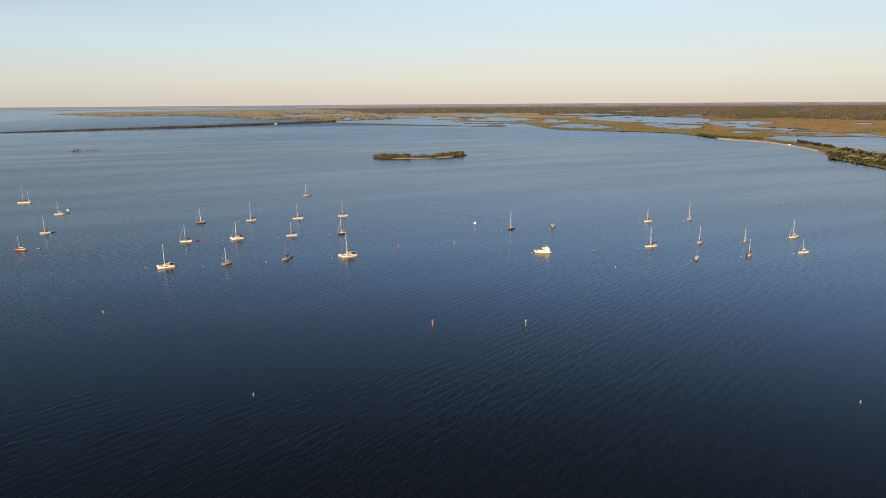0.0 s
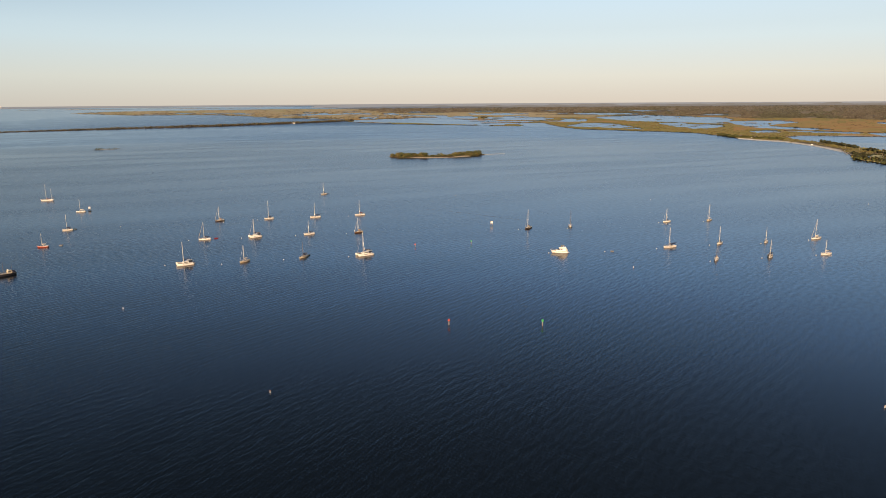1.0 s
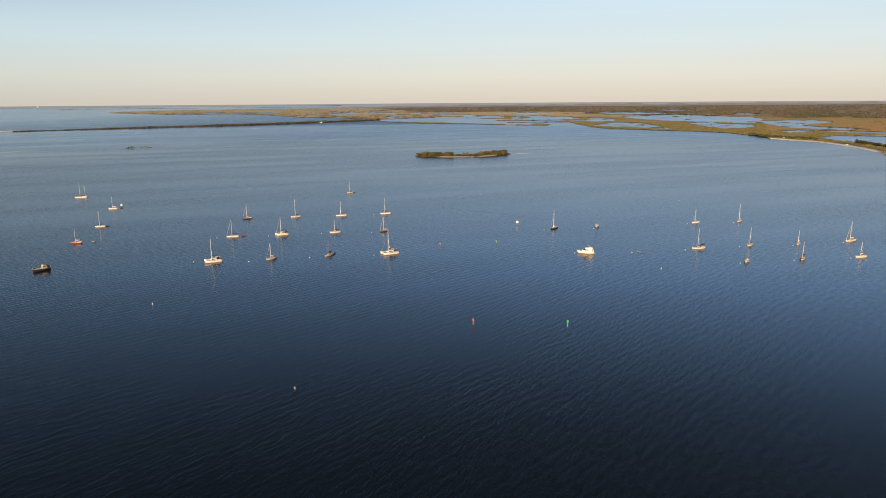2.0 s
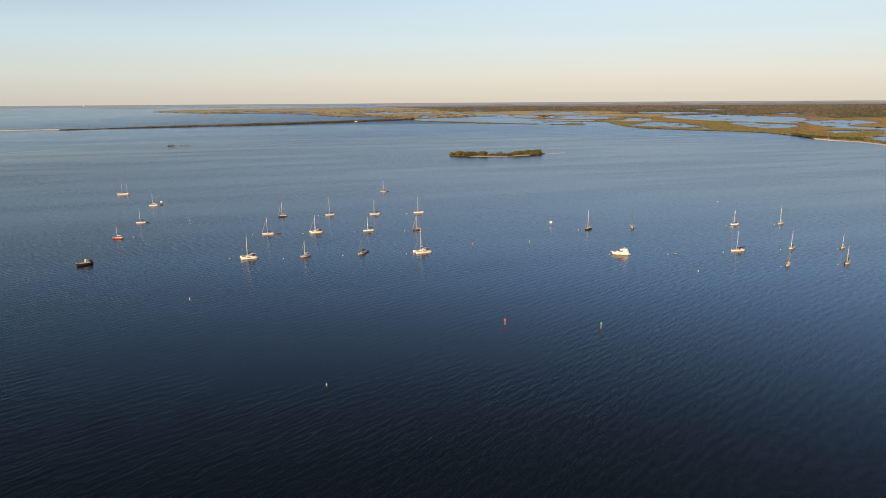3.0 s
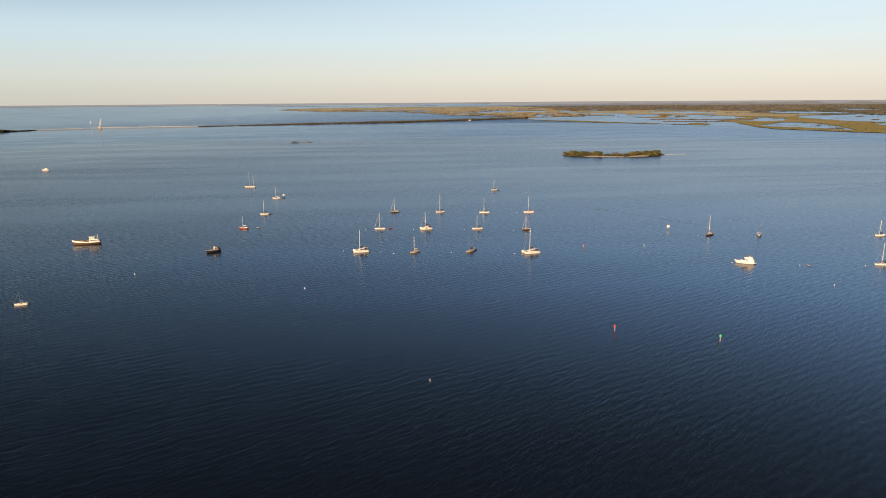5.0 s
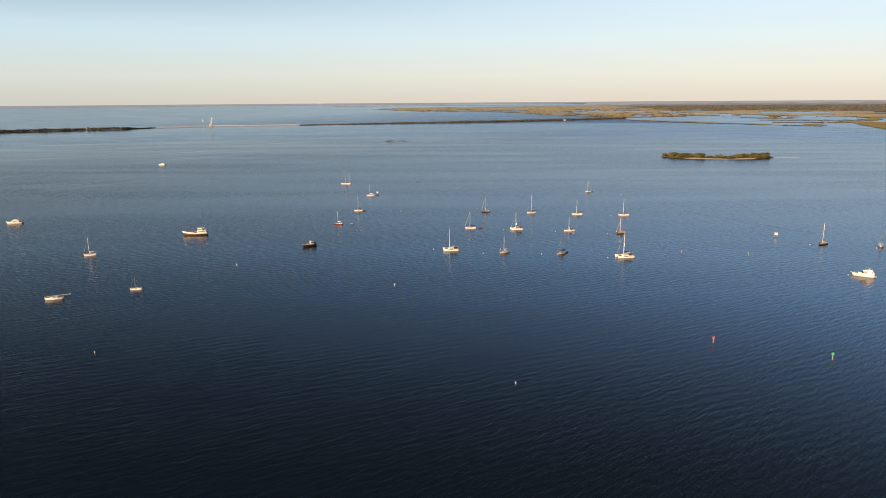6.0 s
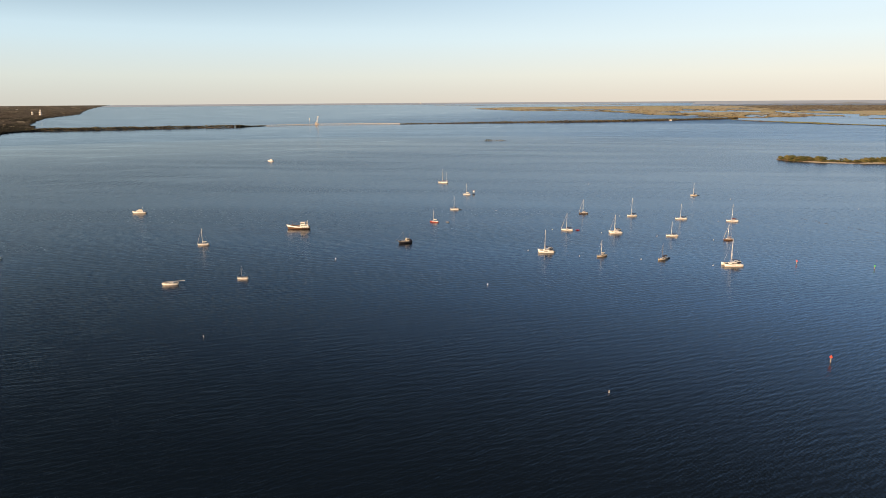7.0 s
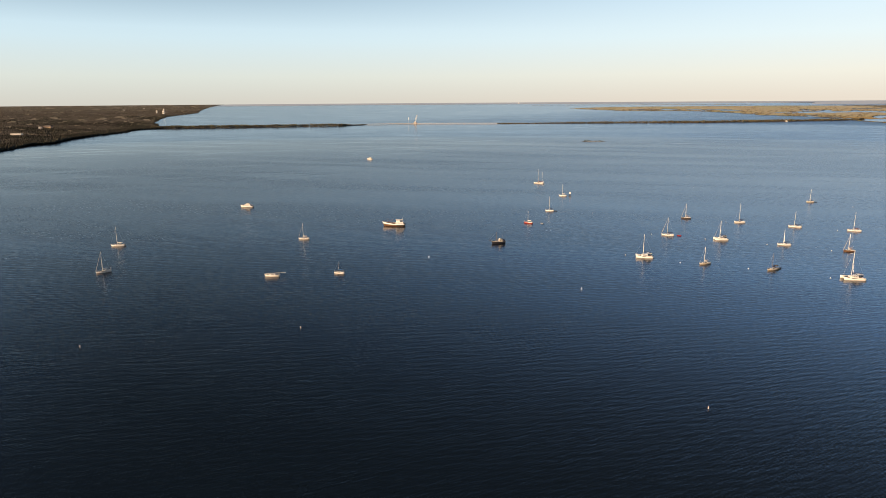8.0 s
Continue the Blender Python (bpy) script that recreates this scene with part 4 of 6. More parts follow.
EAST_FAR = [(28.67, 8610), (26.82, 9170), (22.36, 9400), (18.13, 9900), (14.96, 10300), (4.00, 10600), (-11.94, 11600), (-29.87, 14500), (-49.80, 15500)]
PONDS = [
    [(-9.12, 2620), (-12.96, 2470), (-15.67, 2390), (-14.82, 2580), (-13.40, 2890), (-11.99, 3020), (-10.55, 3020), (-9.84, 2800)],
    [(-11.25, 4050), (-13.36, 4360), (-15.22, 4710), (-17.49, 4550), (-19.71, 4250), (-21.88, 4010), (-22.40, 3670), (-21.90, 3370), (-18.86, 3240), (-16.62, 3220), (-14.79, 3290), (-12.92, 3570)],
    [(-16.63, 3130), (-18.65, 3080), (-19.32, 2940), (-21.50, 2890), (-21.86, 2650), (-20.46, 2480), (-19.36, 2470), (-18.01, 2670), (-17.10, 2850)],
    [(-21.90, 3370), (-23.99, 3490), (-25.83, 3530), (-26.91, 3280), (-25.26, 2950), (-24.86, 2820), (-26.08, 2720), (-28.06, 2640), (-29.51, 2520), (-28.08, 2450), (-26.10, 2510), (-24.47, 2580), (-23.64, 2680), (-22.56, 2980)],
    [(-23.59, 2290), (-24.90, 2420), (-25.92, 2370), (-25.73, 2240), (-24.10, 2180)],
    [(-26.12, 2390), (-28.08, 2400), (-30.73, 2370), (-31.83, 2330), (-30.74, 2270), (-28.10, 2280)],
    [(-26.18, 1970), (-27.35, 2050), (-29.27, 2080), (-31.86, 2100), (-34.24, 2110), (-36.63, 2100), (-36.85, 1380), (-34.42, 1450), (-33.07, 1510), (-31.98, 1580), (-30.11, 1700), (-28.57, 1790), (-27.19, 1850)],
    [(-31.46, 2340), (-32.88, 2370), (-34.02, 2210), (-32.55, 2190)],
    [(-32.07, 3410), (-33.12, 3440), (-33.31, 3240), (-32.44, 3220)],
    [(-2.74, 3820), (-5.69, 4060), (-8.12, 4050), (-8.37, 3620), (-5.70, 3510), (-3.73, 3580)],
    [(-8.52, 3790), (-9.82, 3790), (-11.02, 3570), (-10.78, 3270), (-9.35, 3180), (-7.66, 3270), (-6.92, 3410)],
]
ISLETS = [
    [(9.76, 3450), (7.11, 3190), (4.16, 3040), (1.20, 2920), (-1.77, 2810), (-4.24, 2710), (-4.25, 2630), (-1.77, 2710), (1.20, 2810), (4.17, 2920), (7.11, 3070), (9.77, 3340)],
    [(6.13, 3120), (4.16, 3080), (2.29, 2970), (2.29, 2820), (4.17, 2890), (6.03, 2960)],
    [(-3.65, 2880), (-4.74, 2890), (-5.62, 2740), (-5.23, 2620), (-4.15, 2670)],
    [(-0.78, 3410), (-4.73, 3460), (-8.73, 3540), (-8.73, 3380), (-4.73, 3320), (-0.78, 3300)],
    [(-1.77, 3110), (-5.22, 3140), (-7.91, 3200), (-7.91, 3080), (-5.23, 3030), (-1.77, 3010)],
    [(-7.17, 3920), (-7.94, 4350), (-8.72, 3790), (-9.36, 3510), (-7.42, 3510)],
]
POOLS = [
    [(10.21, 6210), (7.76, 5660), (7.76, 5250), (9.97, 5600)],
    [(6.69, 5780), (5.71, 5700), (5.71, 5080), (6.59, 5120)],
    [(9.03, 4060), (8.45, 4410), (7.09, 4400), (7.39, 3840), (8.45, 3810)],
    [(4.74, 4960), (1.09, 4610), (1.34, 4330), (4.54, 4590)],
    [(-0.78, 5420), (-3.35, 5100), (-3.35, 4750), (-1.03, 4950)],
    [(0.95, 4480), (-1.08, 4390), (-0.98, 4100), (0.70, 4190)],
    [(13.51, 6570), (11.49, 6220), (11.50, 5740), (13.38, 5990)],
    [(13.54, 4360), (11.90, 4210), (10.95, 3980), (12.84, 4070)],
    [(-12.99, 5200), (-15.04, 5060), (-14.95, 4700), (-13.18, 4800)],
    [(-3.74, 4320), (-5.95, 4440), (-5.85, 4220), (-3.99, 4090)],
]
FAR_SHORE = [(11.97, 17500), (29.90, 16500), (44.84, 17000), (61.78, 16500), (61.78, 56000), (11.97, 56000)]
FAR_EAST = [(-50, 15300), (-30, 14400), (-12, 11500), (4, 11600), (13, 12200), (11.5, 56000), (-50, 56000)]
FAR_SPIT = [(16.95, 12800), (34.48, 12300), (34.28, 12700), (16.95, 13600)]
WEST = [(109.58, 700), (91.66, 950), (83.69, 1200), (78.71, 1480), (76.23, 1640), (75.53, 1710), (74.81, 1780), (74.28, 1840), (72.64, 1900), (72.07, 2030), (70.73, 2160), (68.77, 2380), (67.16, 2630), (65.92, 2700), (65.06, 2740), (65.36, 2860), (65.71, 3500), (65.59, 3620), (65.24, 4370), (64.61, 5030), (63.32, 5620), (62.45, 6430), (62.10, 8740), (61.34, 13890), (60.45, 26000), (60.2, 56000), (109.58, 56000)]


def land_field(b, d):
    """1 where there is land in the east, 2 in the west, 3 far off, 0 on water."""
    x, y = -np.sin(np.radians(b)) * d, np.cos(np.radians(b)) * d
    ragged_b = b + 0.16 * waves(x / 60, y / 60, 3) * np.minimum(1, 2600 / d)
    ragged_d = d * (1 + 0.010 * waves(x / 90, y / 90, 4))
    east = inside(ragged_b, ragged_d, EAST_NEAR + EAST_BAY + EAST_FAR)
    tufts = (waves(b * 7, 190000 / d, 15, 3) > 0.66) & (d > 2300)
    for p in PONDS + POOLS:
        east &= ~inside(ragged_b, ragged_d, p) | tufts
    small = waves(x / 150, y / 260, 11)
    pool = (b > -22) & (small > 0.42 + 0.30 * np.clip((d - 5200) / 1500, 0, 1)) & (d > 3050) & (d < 7200)
    east &= ~pool
    for p in ISLETS:
        east |= inside(ragged_b, ragged_d, p) & (waves(x / 40, y / 40, 8) > -0.75)
    west = inside(ragged_b, ragged_d, WEST)
    far = inside(ragged_b, ragged_d, FAR_SHORE) | inside(ragged_b, ragged_d, FAR_SPIT) | inside(b, d, FAR_EAST)
    return np.where(east, 1, np.where(west, 2, np.where(far, 3, 0)))


def build_land(name, kind_id, b0, b1, d0, d1, mats, pick, label, step=0.07, rows=0.5, relief=1.0, rise=0.0):
    bear = np.arange(b1, b0, -step)
    dist = 113300.0 / np.arange(113300.0 / d0, 113300.0 / d1, -rows)
    b, d = np.meshgrid(bear, dist)
    on = land_field(b, d) == kind_id
    cells = on[:-1, :-1] & on[1:, 1:] & on[:-1, 1:] & on[1:, :-1]
    pad = np.pad(on.astype(float), 2, mode="edge")
    core = sum(pad[2 + i:pad.shape[0] - 2 + i, 2 + j:pad.shape[1] - 2 + j] for i in (-2, 0, 2) for j in (-2, 0, 2)) / 9
    hummocks = np.random.RandomState(kind_id).rand(*b.shape) ** 1.5 * relief * np.clip(d / 2500, 0.25, 1.6)
    x, y, z, k = warp(b, d, 0.22 + (1.0 + hummocks) * np.clip(core * 1.6 - 0.55, 0, 1) + rise * np.clip((d - np.where(b > 10, 12500, 16500)) / 5500, 0, 1) * np.clip((16 - b) / 10, 0.05, 1 + np.clip(-b, 0, 30) / 26))
    idx = pick(b, d, core)
    ob = sheet(name, x, y, z, cells, mats, idx[:-1, :-1])
    return tagged(ob, label, "land", kind="structure")


def east_pick(b, d, core):
    x, y = -np.sin(np.radians(b)) * d, np.cos(np.radians(b)) * d
    w = waves(x / 300, y / 500, 21)
    idx = np.where(w > 0.15, 1, 0)
    idx = np.where((d < 3000) & (b > -30), 1, idx)
    idx = np.where((d > 2300) & (b < -22.5) & (w < 0.75), 0, idx)
    idx = np.where((waves(b * 0.9, 26000 / d, 23) > 0.38) & (d > 2300) & (d < 5400) & (b < -14), 1, idx)
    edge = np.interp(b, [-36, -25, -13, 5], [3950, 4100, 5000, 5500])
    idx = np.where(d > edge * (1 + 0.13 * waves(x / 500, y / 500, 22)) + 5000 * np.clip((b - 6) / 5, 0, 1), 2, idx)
    # farther marsh takes the tone that has haze in it
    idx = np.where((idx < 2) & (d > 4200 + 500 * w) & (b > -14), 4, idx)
    idx = np.where((d < 1800) & (b < -27.0), np.where(w + waves(x / 30, y / 30, 24) > 0.1, 5, 1), idx)
    idx = np.where((core < 0.8) & (d < 2300) & (b < -21), 3, idx)
    return idx


build_land("marsh_ground", 1, -50, 33, 760, 15600, [MARSH, SCRUB, FARFLOOR, SAND, HAZEMARSH, PARKGROUND], east_pick, "orange-brown salt marsh with green scrub and shallow ponds", 0.07, 0.36)
build_land("west_ground", 2, 60.1, 100, 760, 55000, [WOODFLOOR, FARFLOOR], lambda b, d, c: np.where((waves(b * 3.6, 130000 / d, 52) > 0.62) & (c > 0.95), 1, 0), "wooded mainland shore with bare winter trees", 0.1, 0.6)
build_land("far_ground", 3, -50, 63, 11500, 55000, [HAZY, MIDHAZE], lambda b, d, c: np.where(d < np.where(b > 14, 14000, np.interp(b, [-40, -12, 3, 10], [20000, 18000, 15500, 12500]) * (1 + 0.1 * waves(b * 2, d / 3000, 91))), 1, 0), "line of land at the horizon, haze painted as pale glow", 0.15, 0.10, 1.0, 20.0)


BAY = [(-9.5, 2520), (-4.2, 2650), (1.2, 2830), (7.1, 3100), (9.8, 3390), (11.5, 3900), (1.7, 4000), (-9.0, 2900)]


def marsh_pools():
    """Sheets of sheltered water between the marsh grass."""
    b, d = np.meshgrid(np.arange(15, -40, -0.1), 113300.0 / np.arange(82, 15, -0.5))
    on = (land_field(b, d) == 0) & (inside(b, d, EAST_NEAR + EAST_BAY + EAST_FAR) | inside(b, d, BAY))
    on[1:-1, 1:-1] |= on[2:, 1:-1] | on[:-2, 1:-1] | on[1:-1, 2:] | on[1:-1, :-2]
    x, y, z, _ = warp(b, d, 0.12)
    tagged(sheet("pool_water", x, y, z, on[:-1, :-1], [POOLWATER]), "pale still water in shallow marsh pools", "water", kind="structure")


marsh_pools()


# ---------------------------------------------------------------- woods
def crown_template(seed, lumps, sub=0):
    """A few uneven lumps that make one low crown, one unit high."""
    rng = random.Random(seed)
    bm = bmesh.new()
    for i in range(lumps):
        a, r = rng.uniform(0, 6.28), rng.uniform(0.1, 0.45) if i else 0
        s = rng.uniform(0.22, 0.42)
        m = Matrix.Translation((r * math.cos(a), r * math.sin(a), rng.uniform(0.35, 0.75))) @ Euler((rng.uniform(0, 3), rng.uniform(0, 3), 0)).to_matrix().to_4x4() @ Matrix.Diagonal((s, s * rng.uniform(0.7, 1.1), s * rng.uniform(0.6, 0.9), 1))
        g = bmesh.ops.create_icosphere(bm, subdivisions=1 + sub, radius=1, matrix=m)
        for v in g["verts"]:
            v.co += Vector((rng.uniform(-1, 1), rng.uniform(-1, 1), rng.uniform(-1, 1))) * s * 0.22
    bm.verts.index_update()
    co = np.array([v.co for v in bm.verts])
    tri = np.array([[v.index for v in f.verts] for f in bm.faces])
    bm.free()
    return co, tri


CROWNS = [crown_template(i, 5) for i in range(7)]
MID = [crown_template(50 + i, 3) for i in range(7)]
LOW = [crown_template(30 + i, 2) for i in range(5)]
TINY = [crown_template(90 + i, 1) for i in range(9)]


def thicket(name, b, d, height, width, base, templates, mats, label, seed):
    """Many crowns in one mesh, at bearings b and distances d."""
    rng = np.random.RandomState(seed)
    x, y, z, k = warp(b, d, base)
    verts, faces, off = [], [], 0
    which = rng.randint(0, len(templates), len(b))
    for i in range(len(b)):
        co, tri = templates[which[i]]
        a = rng.rand() * 6.28
        c, s = math.cos(a), math.sin(a)
        w, h = width[i] * k[i], height[i] * k[i]
        p = np.stack([(co[:, 0] * c - co[:, 1] * s) * w + x[i], (co[:, 0] * s + co[:, 1] * c) * w + y[i], co[:, 2] * h + z[i]], 1)
        verts.append(p)
        faces.append(tri + off)
        off += len(co)
    verts, faces = np.concatenate(verts).astype(np.float32), np.concatenate(faces).astype(np.int32)
    me = bpy.data.meshes.new(name)
    me.vertices.add(len(verts))
    me.vertices.foreach_set("co", verts.ravel())
    me.loops.add(faces.size)
    me.loops.foreach_set("vertex_index", faces.ravel())
    me.polygons.add(len(faces))
    me.polygons.foreach_set("loop_start", np.arange(0, faces.size, 3, dtype=np.int32))
    me.polygons.foreach_set("loop_total", np.full(len(faces), 3, dtype=np.int32))
    me.materials.append(mats)
    me.update(calc_edges=True)
    return tagged(new(name, me), label, "trees", kind="stuff")


def scatter(n, b0, b1, d0, d1, want, seed, power=1.0):
    """Random bearings and distances on land of one kind; distances run evenly in the picture when power is 1."""
    rng = np.random.RandomState(seed)
    b = b0 + (b1 - b0) * rng.rand(n)
    q = rng.rand(n) ** power
    d = 1 / (1 / d0 + (1 / d1 - 1 / d0) * q)
    ok = land_field(b, d) == want
    return b[ok], d[ok], rng


def build_woods():
    # mainland woods, thick down to the shore, whose shaded side is put into the dark colour, with grey bare stretches
    # behind it
    b, d, r = scatter(90000, 61, 79, 1450, 5200, 2, 41)
    inner = land_field(b, d * 0.90) == 2
    bare = inner & (waves(b * 1.1, 60000 / d, 51) + 0.5 * (r.rand(len(b)) - 0.5) > 0.02)
    open_ground = inner & (waves(b * 3.6, 130000 / d, 52) > 0.62)
    tall = (4.2 + 3.4 * r.rand(len(b)) ** 2 + 1.2 * waves(b * 5, d / 90, 19)) * np.clip(2300 / d, 0.55, 1.1)
    wide = (4.5 + 6.0 * r.rand(len(b))) * np.clip(d / 2300, 0.9, 1.8)
    for pick, mat, label, seed in ((~bare & ~open_ground, WOODS, "dense green trees on the mainland shore, darkened for shade", 1), (bare & ~open_ground, BARE, "bare grey-brown winter trees on the mainland", 7)):
        thicket("mainland_trees", b[pick], d[pick], tall[pick], wide[pick], 0.2, TINY, mat, label, seed)
    b, d, r = scatter(22000, 60.6, 79, 5200, 26000, 2, 42)
    thicket("mainland_trees", b, d, 1.5 + 3 * r.rand(len(b)), 14 + 26 * r.rand(len(b)), 0.2, TINY, BARE, "distant grey-brown woods on the mainland", 2)
    # scrub on the spit and the dykes
    b, d, r = scatter(32000, -35.5, -7.5, 1100, 3300, 1, 43)
    keep = east_pick(b, d, np.ones(len(b))) == 1
    keep &= r.rand(len(b)) < np.where(waves(b * 4, d / 60, 9) > -0.2, 0.9, 0.3)
    b, d = b[keep], d[keep]
    thicket("spit_scrub", b, d, 0.8 + 2.2 * r.rand(len(b)), 3 + 4 * r.rand(len(b)), 0.5, MID, LEAFOLIVE, "low green mangrove scrub along the spit", 3)
    b, d, r = scatter(9000, -36, 31, 2300, 6500, 1, 44)
    keep = waves(b * 3, d / 240, 14) > 0.25
    b, d = b[keep], d[keep]
    thicket("marsh_scrub", b, d, 1.2 + 1.8 * r.rand(len(b)), 6 + 14 * r.rand(len(b)), 0.2, LOW, LEAFOLIVE, "scattered scrub islands in the marsh", 4)
    b, d, r = scatter(14000, 4, 31, 3900, 10000, 1, 48)
    keep = waves(b * 2.5, 70000 / d, 63) > -0.15
    b, d = b[keep], d[keep]
    thicket("marsh_scrub", b, d, 1.5 + 2.5 * r.rand(len(b)), 12 + 26 * r.rand(len(b)), 0.2, TINY, WINTER, "brown winter scrub on the long marsh spit", 13)
    b, d, r = scatter(52000, -36, 27, 3800, 15400, 1, 45)
    keep = (east_pick(b, d, np.ones(len(b))) == 2) & (waves(b * 1.5, 60000 / d, 61) > -0.7)
    b, d = b[keep], d[keep]
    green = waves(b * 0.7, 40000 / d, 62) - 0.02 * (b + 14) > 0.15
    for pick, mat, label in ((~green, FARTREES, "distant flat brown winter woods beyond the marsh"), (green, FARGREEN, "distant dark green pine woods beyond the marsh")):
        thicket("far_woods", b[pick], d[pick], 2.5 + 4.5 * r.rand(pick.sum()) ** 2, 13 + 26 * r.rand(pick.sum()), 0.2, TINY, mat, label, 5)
    b, d, r = scatter(1200, 14, 36, 12000, 14000, 3, 46)
    # crowns wear the glowing haze tone, so they fade with the shore
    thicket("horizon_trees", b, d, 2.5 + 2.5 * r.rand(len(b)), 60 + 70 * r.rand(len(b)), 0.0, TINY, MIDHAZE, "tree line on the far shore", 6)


build_woods()


# ---------------------------------------------------------------- railway causeway and bridge
RAIL_EAST = [(9.28, 3560), (11.47, 3400), (14.05, 3240), (16.95, 3110), (20.12, 2990), (24.48, 2910), (31.45, 2840), (37.25, 2790)]
RAIL_GAP = [(37.25, 2790), (44.34, 2830), (48.58, 2780)]
RAIL_WEST = [(48.58, 2780), (51.01, 2710), (58.07, 2720), (62.52, 2740), (65.96, 2790)]


def along(line, n):
    q = np.array(line, float)
    t = np.linspace(0, len(q) - 1, n)
    return np.interp(t, np.arange(len(q)), q[:, 0]), np.interp(t, np.arange(len(q)), q[:, 1])


def embankment(name, line, half, label, rim=SAND):
    b, d = along(line, 260)
    prof = ((-1, -0.4), (-0.75, 0.6), (-0.2, 1.6), (0.2, 1.6), (0.75, 0.6), (1, -0.4))
    xs, ys, zs = [], [], []
    wob = waves(b * 9, b * 0, 17)
    for k, h in prof:
        x, y, z, _ = warp(b, d + k * half * (1 + 0.35 * wob), h)
        xs.append(x), ys.append(y), zs.append(z)
    ob = sheet(name, np.array(xs), np.array(ys), np.array(zs), np.ones((len(prof) - 1, len(b) - 1), bool), [rim, LITTER], np.repeat(np.array([[0], [1], [1], [1], [0]]), len(b), 1))
    return tagged(ob, label, "causeway", kind="structure")


embankment("causeway_east", RAIL_EAST, 15, "narrow railway causeway with scrub across the lagoon", LITTER)
embankment("causeway_west", RAIL_WEST, 15, "narrow railway causeway with a sandy edge", WOODFLOOR)


def causeway_trees():
    r = np.random.RandomState(7)
    for line, n, gate, name in ((RAIL_EAST, 1150, 0.0, "causeway_trees"), (RAIL_WEST, 620, 0.03, "causeway_trees")):
        b, d = along(line, n)
        b = b + r.normal(0, 0.06, n)
        t = np.linspace(0, 1, n)
        dens = 0.75 + 0.5 * waves(b * 1.6, b * 0, 5) + (0.45 if gate else np.clip(0.55 - t * 0.85, -0.42, 0.5))
        keep = (r.rand(n) < dens) & (t > gate)
        b, d = b[keep], d[keep] + r.normal(0, 7, keep.sum())
        h = (5.5 if gate else 4.4) + 4.5 * r.rand(len(b)) * (0.8 + 0.4 * waves(b * 2.2, b * 0, 6))
        if gate:
            h = h * np.clip((t[keep] - 0.10) / 0.12, 0.28, 1)
        else:
            h = h * np.clip((1.02 - t[keep]) / 0.30, 0.35, 1)
        thicket(name, b, d, h, 5 + 6 * r.rand(len(b)), 0.6, CROWNS, RAILTREES, "row of round dark trees along the causeway", 8)


causeway_trees()


def bridge():
    root = thing("railway_bridge", 0, 0, 0, "low concrete railway trestle across the gap in the causeway", "bridge")
    b, d = along(RAIL_GAP, 60)
    pts = [Vector(p[:3]) for p in zip(*warp(b, d, 2.6)[:3])]
    deck = bmesh.new()
    for p, q in zip(pts, pts[1:]):
        a = (q - p).normalized()
        m = Matrix.Translation((p + q) / 2) @ Matrix.Rotation(math.atan2(a.y, a.x), 4, "Z") @ Matrix.Diagonal(((q - p).length, 4.5, 1.3, 1))
        bmesh.ops.create_cube(deck, size=1, matrix=m)
    part("deck", deck, CONCRETE, root)
    pier = None
    for p in pts[::2]:
        if pier is None:
            bm = rod((-1.5, 0, -4.5), (-1.5, 0, -0.5), 0.45, None, 6)
            rod((1.5, 0, -4.5), (1.5, 0, -0.5), 0.45, None, 6, bm)
            pier = part("pier", bm, CONCRETE, root)
        else:
            pier = new("pier", pier.data)
            pier.parent = root
        pier.matrix_world = Matrix.Translation(p) @ Matrix.Rotation(radians(44), 4, "Z")


bridge()


def bascule():
    x, y, z, k = warp(44.45, 2830, 0)
    root = thing("bascule_span", float(x), float(y), 44.5, "raised white steel truss leaf of an open bascule bridge", "bridge", z=float(z))
    root.scale = (float(k),) * 3
    part("pier", block(-5, 5, 4, 4, -1, 5, 5, 0.3), CONCRETE, root)
    lean = radians(15)
    up = Vector((math.sin(lean), 0, math.cos(lean)))
    side = Vector((math.cos(lean), 0, -math.sin(lean)))
    base = Vector((-1.0, 0, 4))
    for yy in (-2.6, 2.6):
        o = base + Vector((0, yy, 0))
        ch = rod(o, o + up * 33, 0.5, None, 6)
        rod(o + side * 4.2, o + side * 3.0 + up * 33, 0.5, None, 6, ch)
        part("chord", ch, WHITE, root)
        web = bmesh.new()
        for i in range(9):
            a, c = o + up * (33 * i / 9), o + side * 3.8 + up * (33 * (i + 1) / 9)
            rod(a, c, 0.25, None, 5, web)
            rod(o + side * 3.8 + up * (33 * i / 9), o + up * (33 * (i + 1) / 9), 0.25, None, 5, web)
        part("truss_web", web, WHITE, root)
    floor_ = bmesh.new()
    for i in range(16):
        o = base + side * 0.1 + up * (1 + 2 * i)
        rod(o + Vector((0, -2.6, 0)), o + Vector((0, 2.6, 0)), 0.7, None, 5, floor_)
    part("floor_beam", floor_, WHITE, root)
    part("counterweight", block(-4, 3, 3.4, 3.4, 3.2, 6, 6, 0.3), CONCRETE, root)
    part("control_house", block(5.5, 9.5, 2, 2, 0, 6, 6, 0.2), WALLTAN, root)
    sx, sy, sz, _ = warp(45.0, 2870, 0)
    m = thing("signal_mast", float(sx), float(sy), 44.5, "slim white signal mast beside the open bridge", "mast", z=float(sz))
    m.scale = (float(k),) * 3
    part("pole", rod((0, 0, -1), (0, 0, 27), 0.16, 0.12), WHITE, m)
    part("board", bar(-1.1, 1.1, -0.3, 0.3, 17, 27), WHITE, m)


bascule()


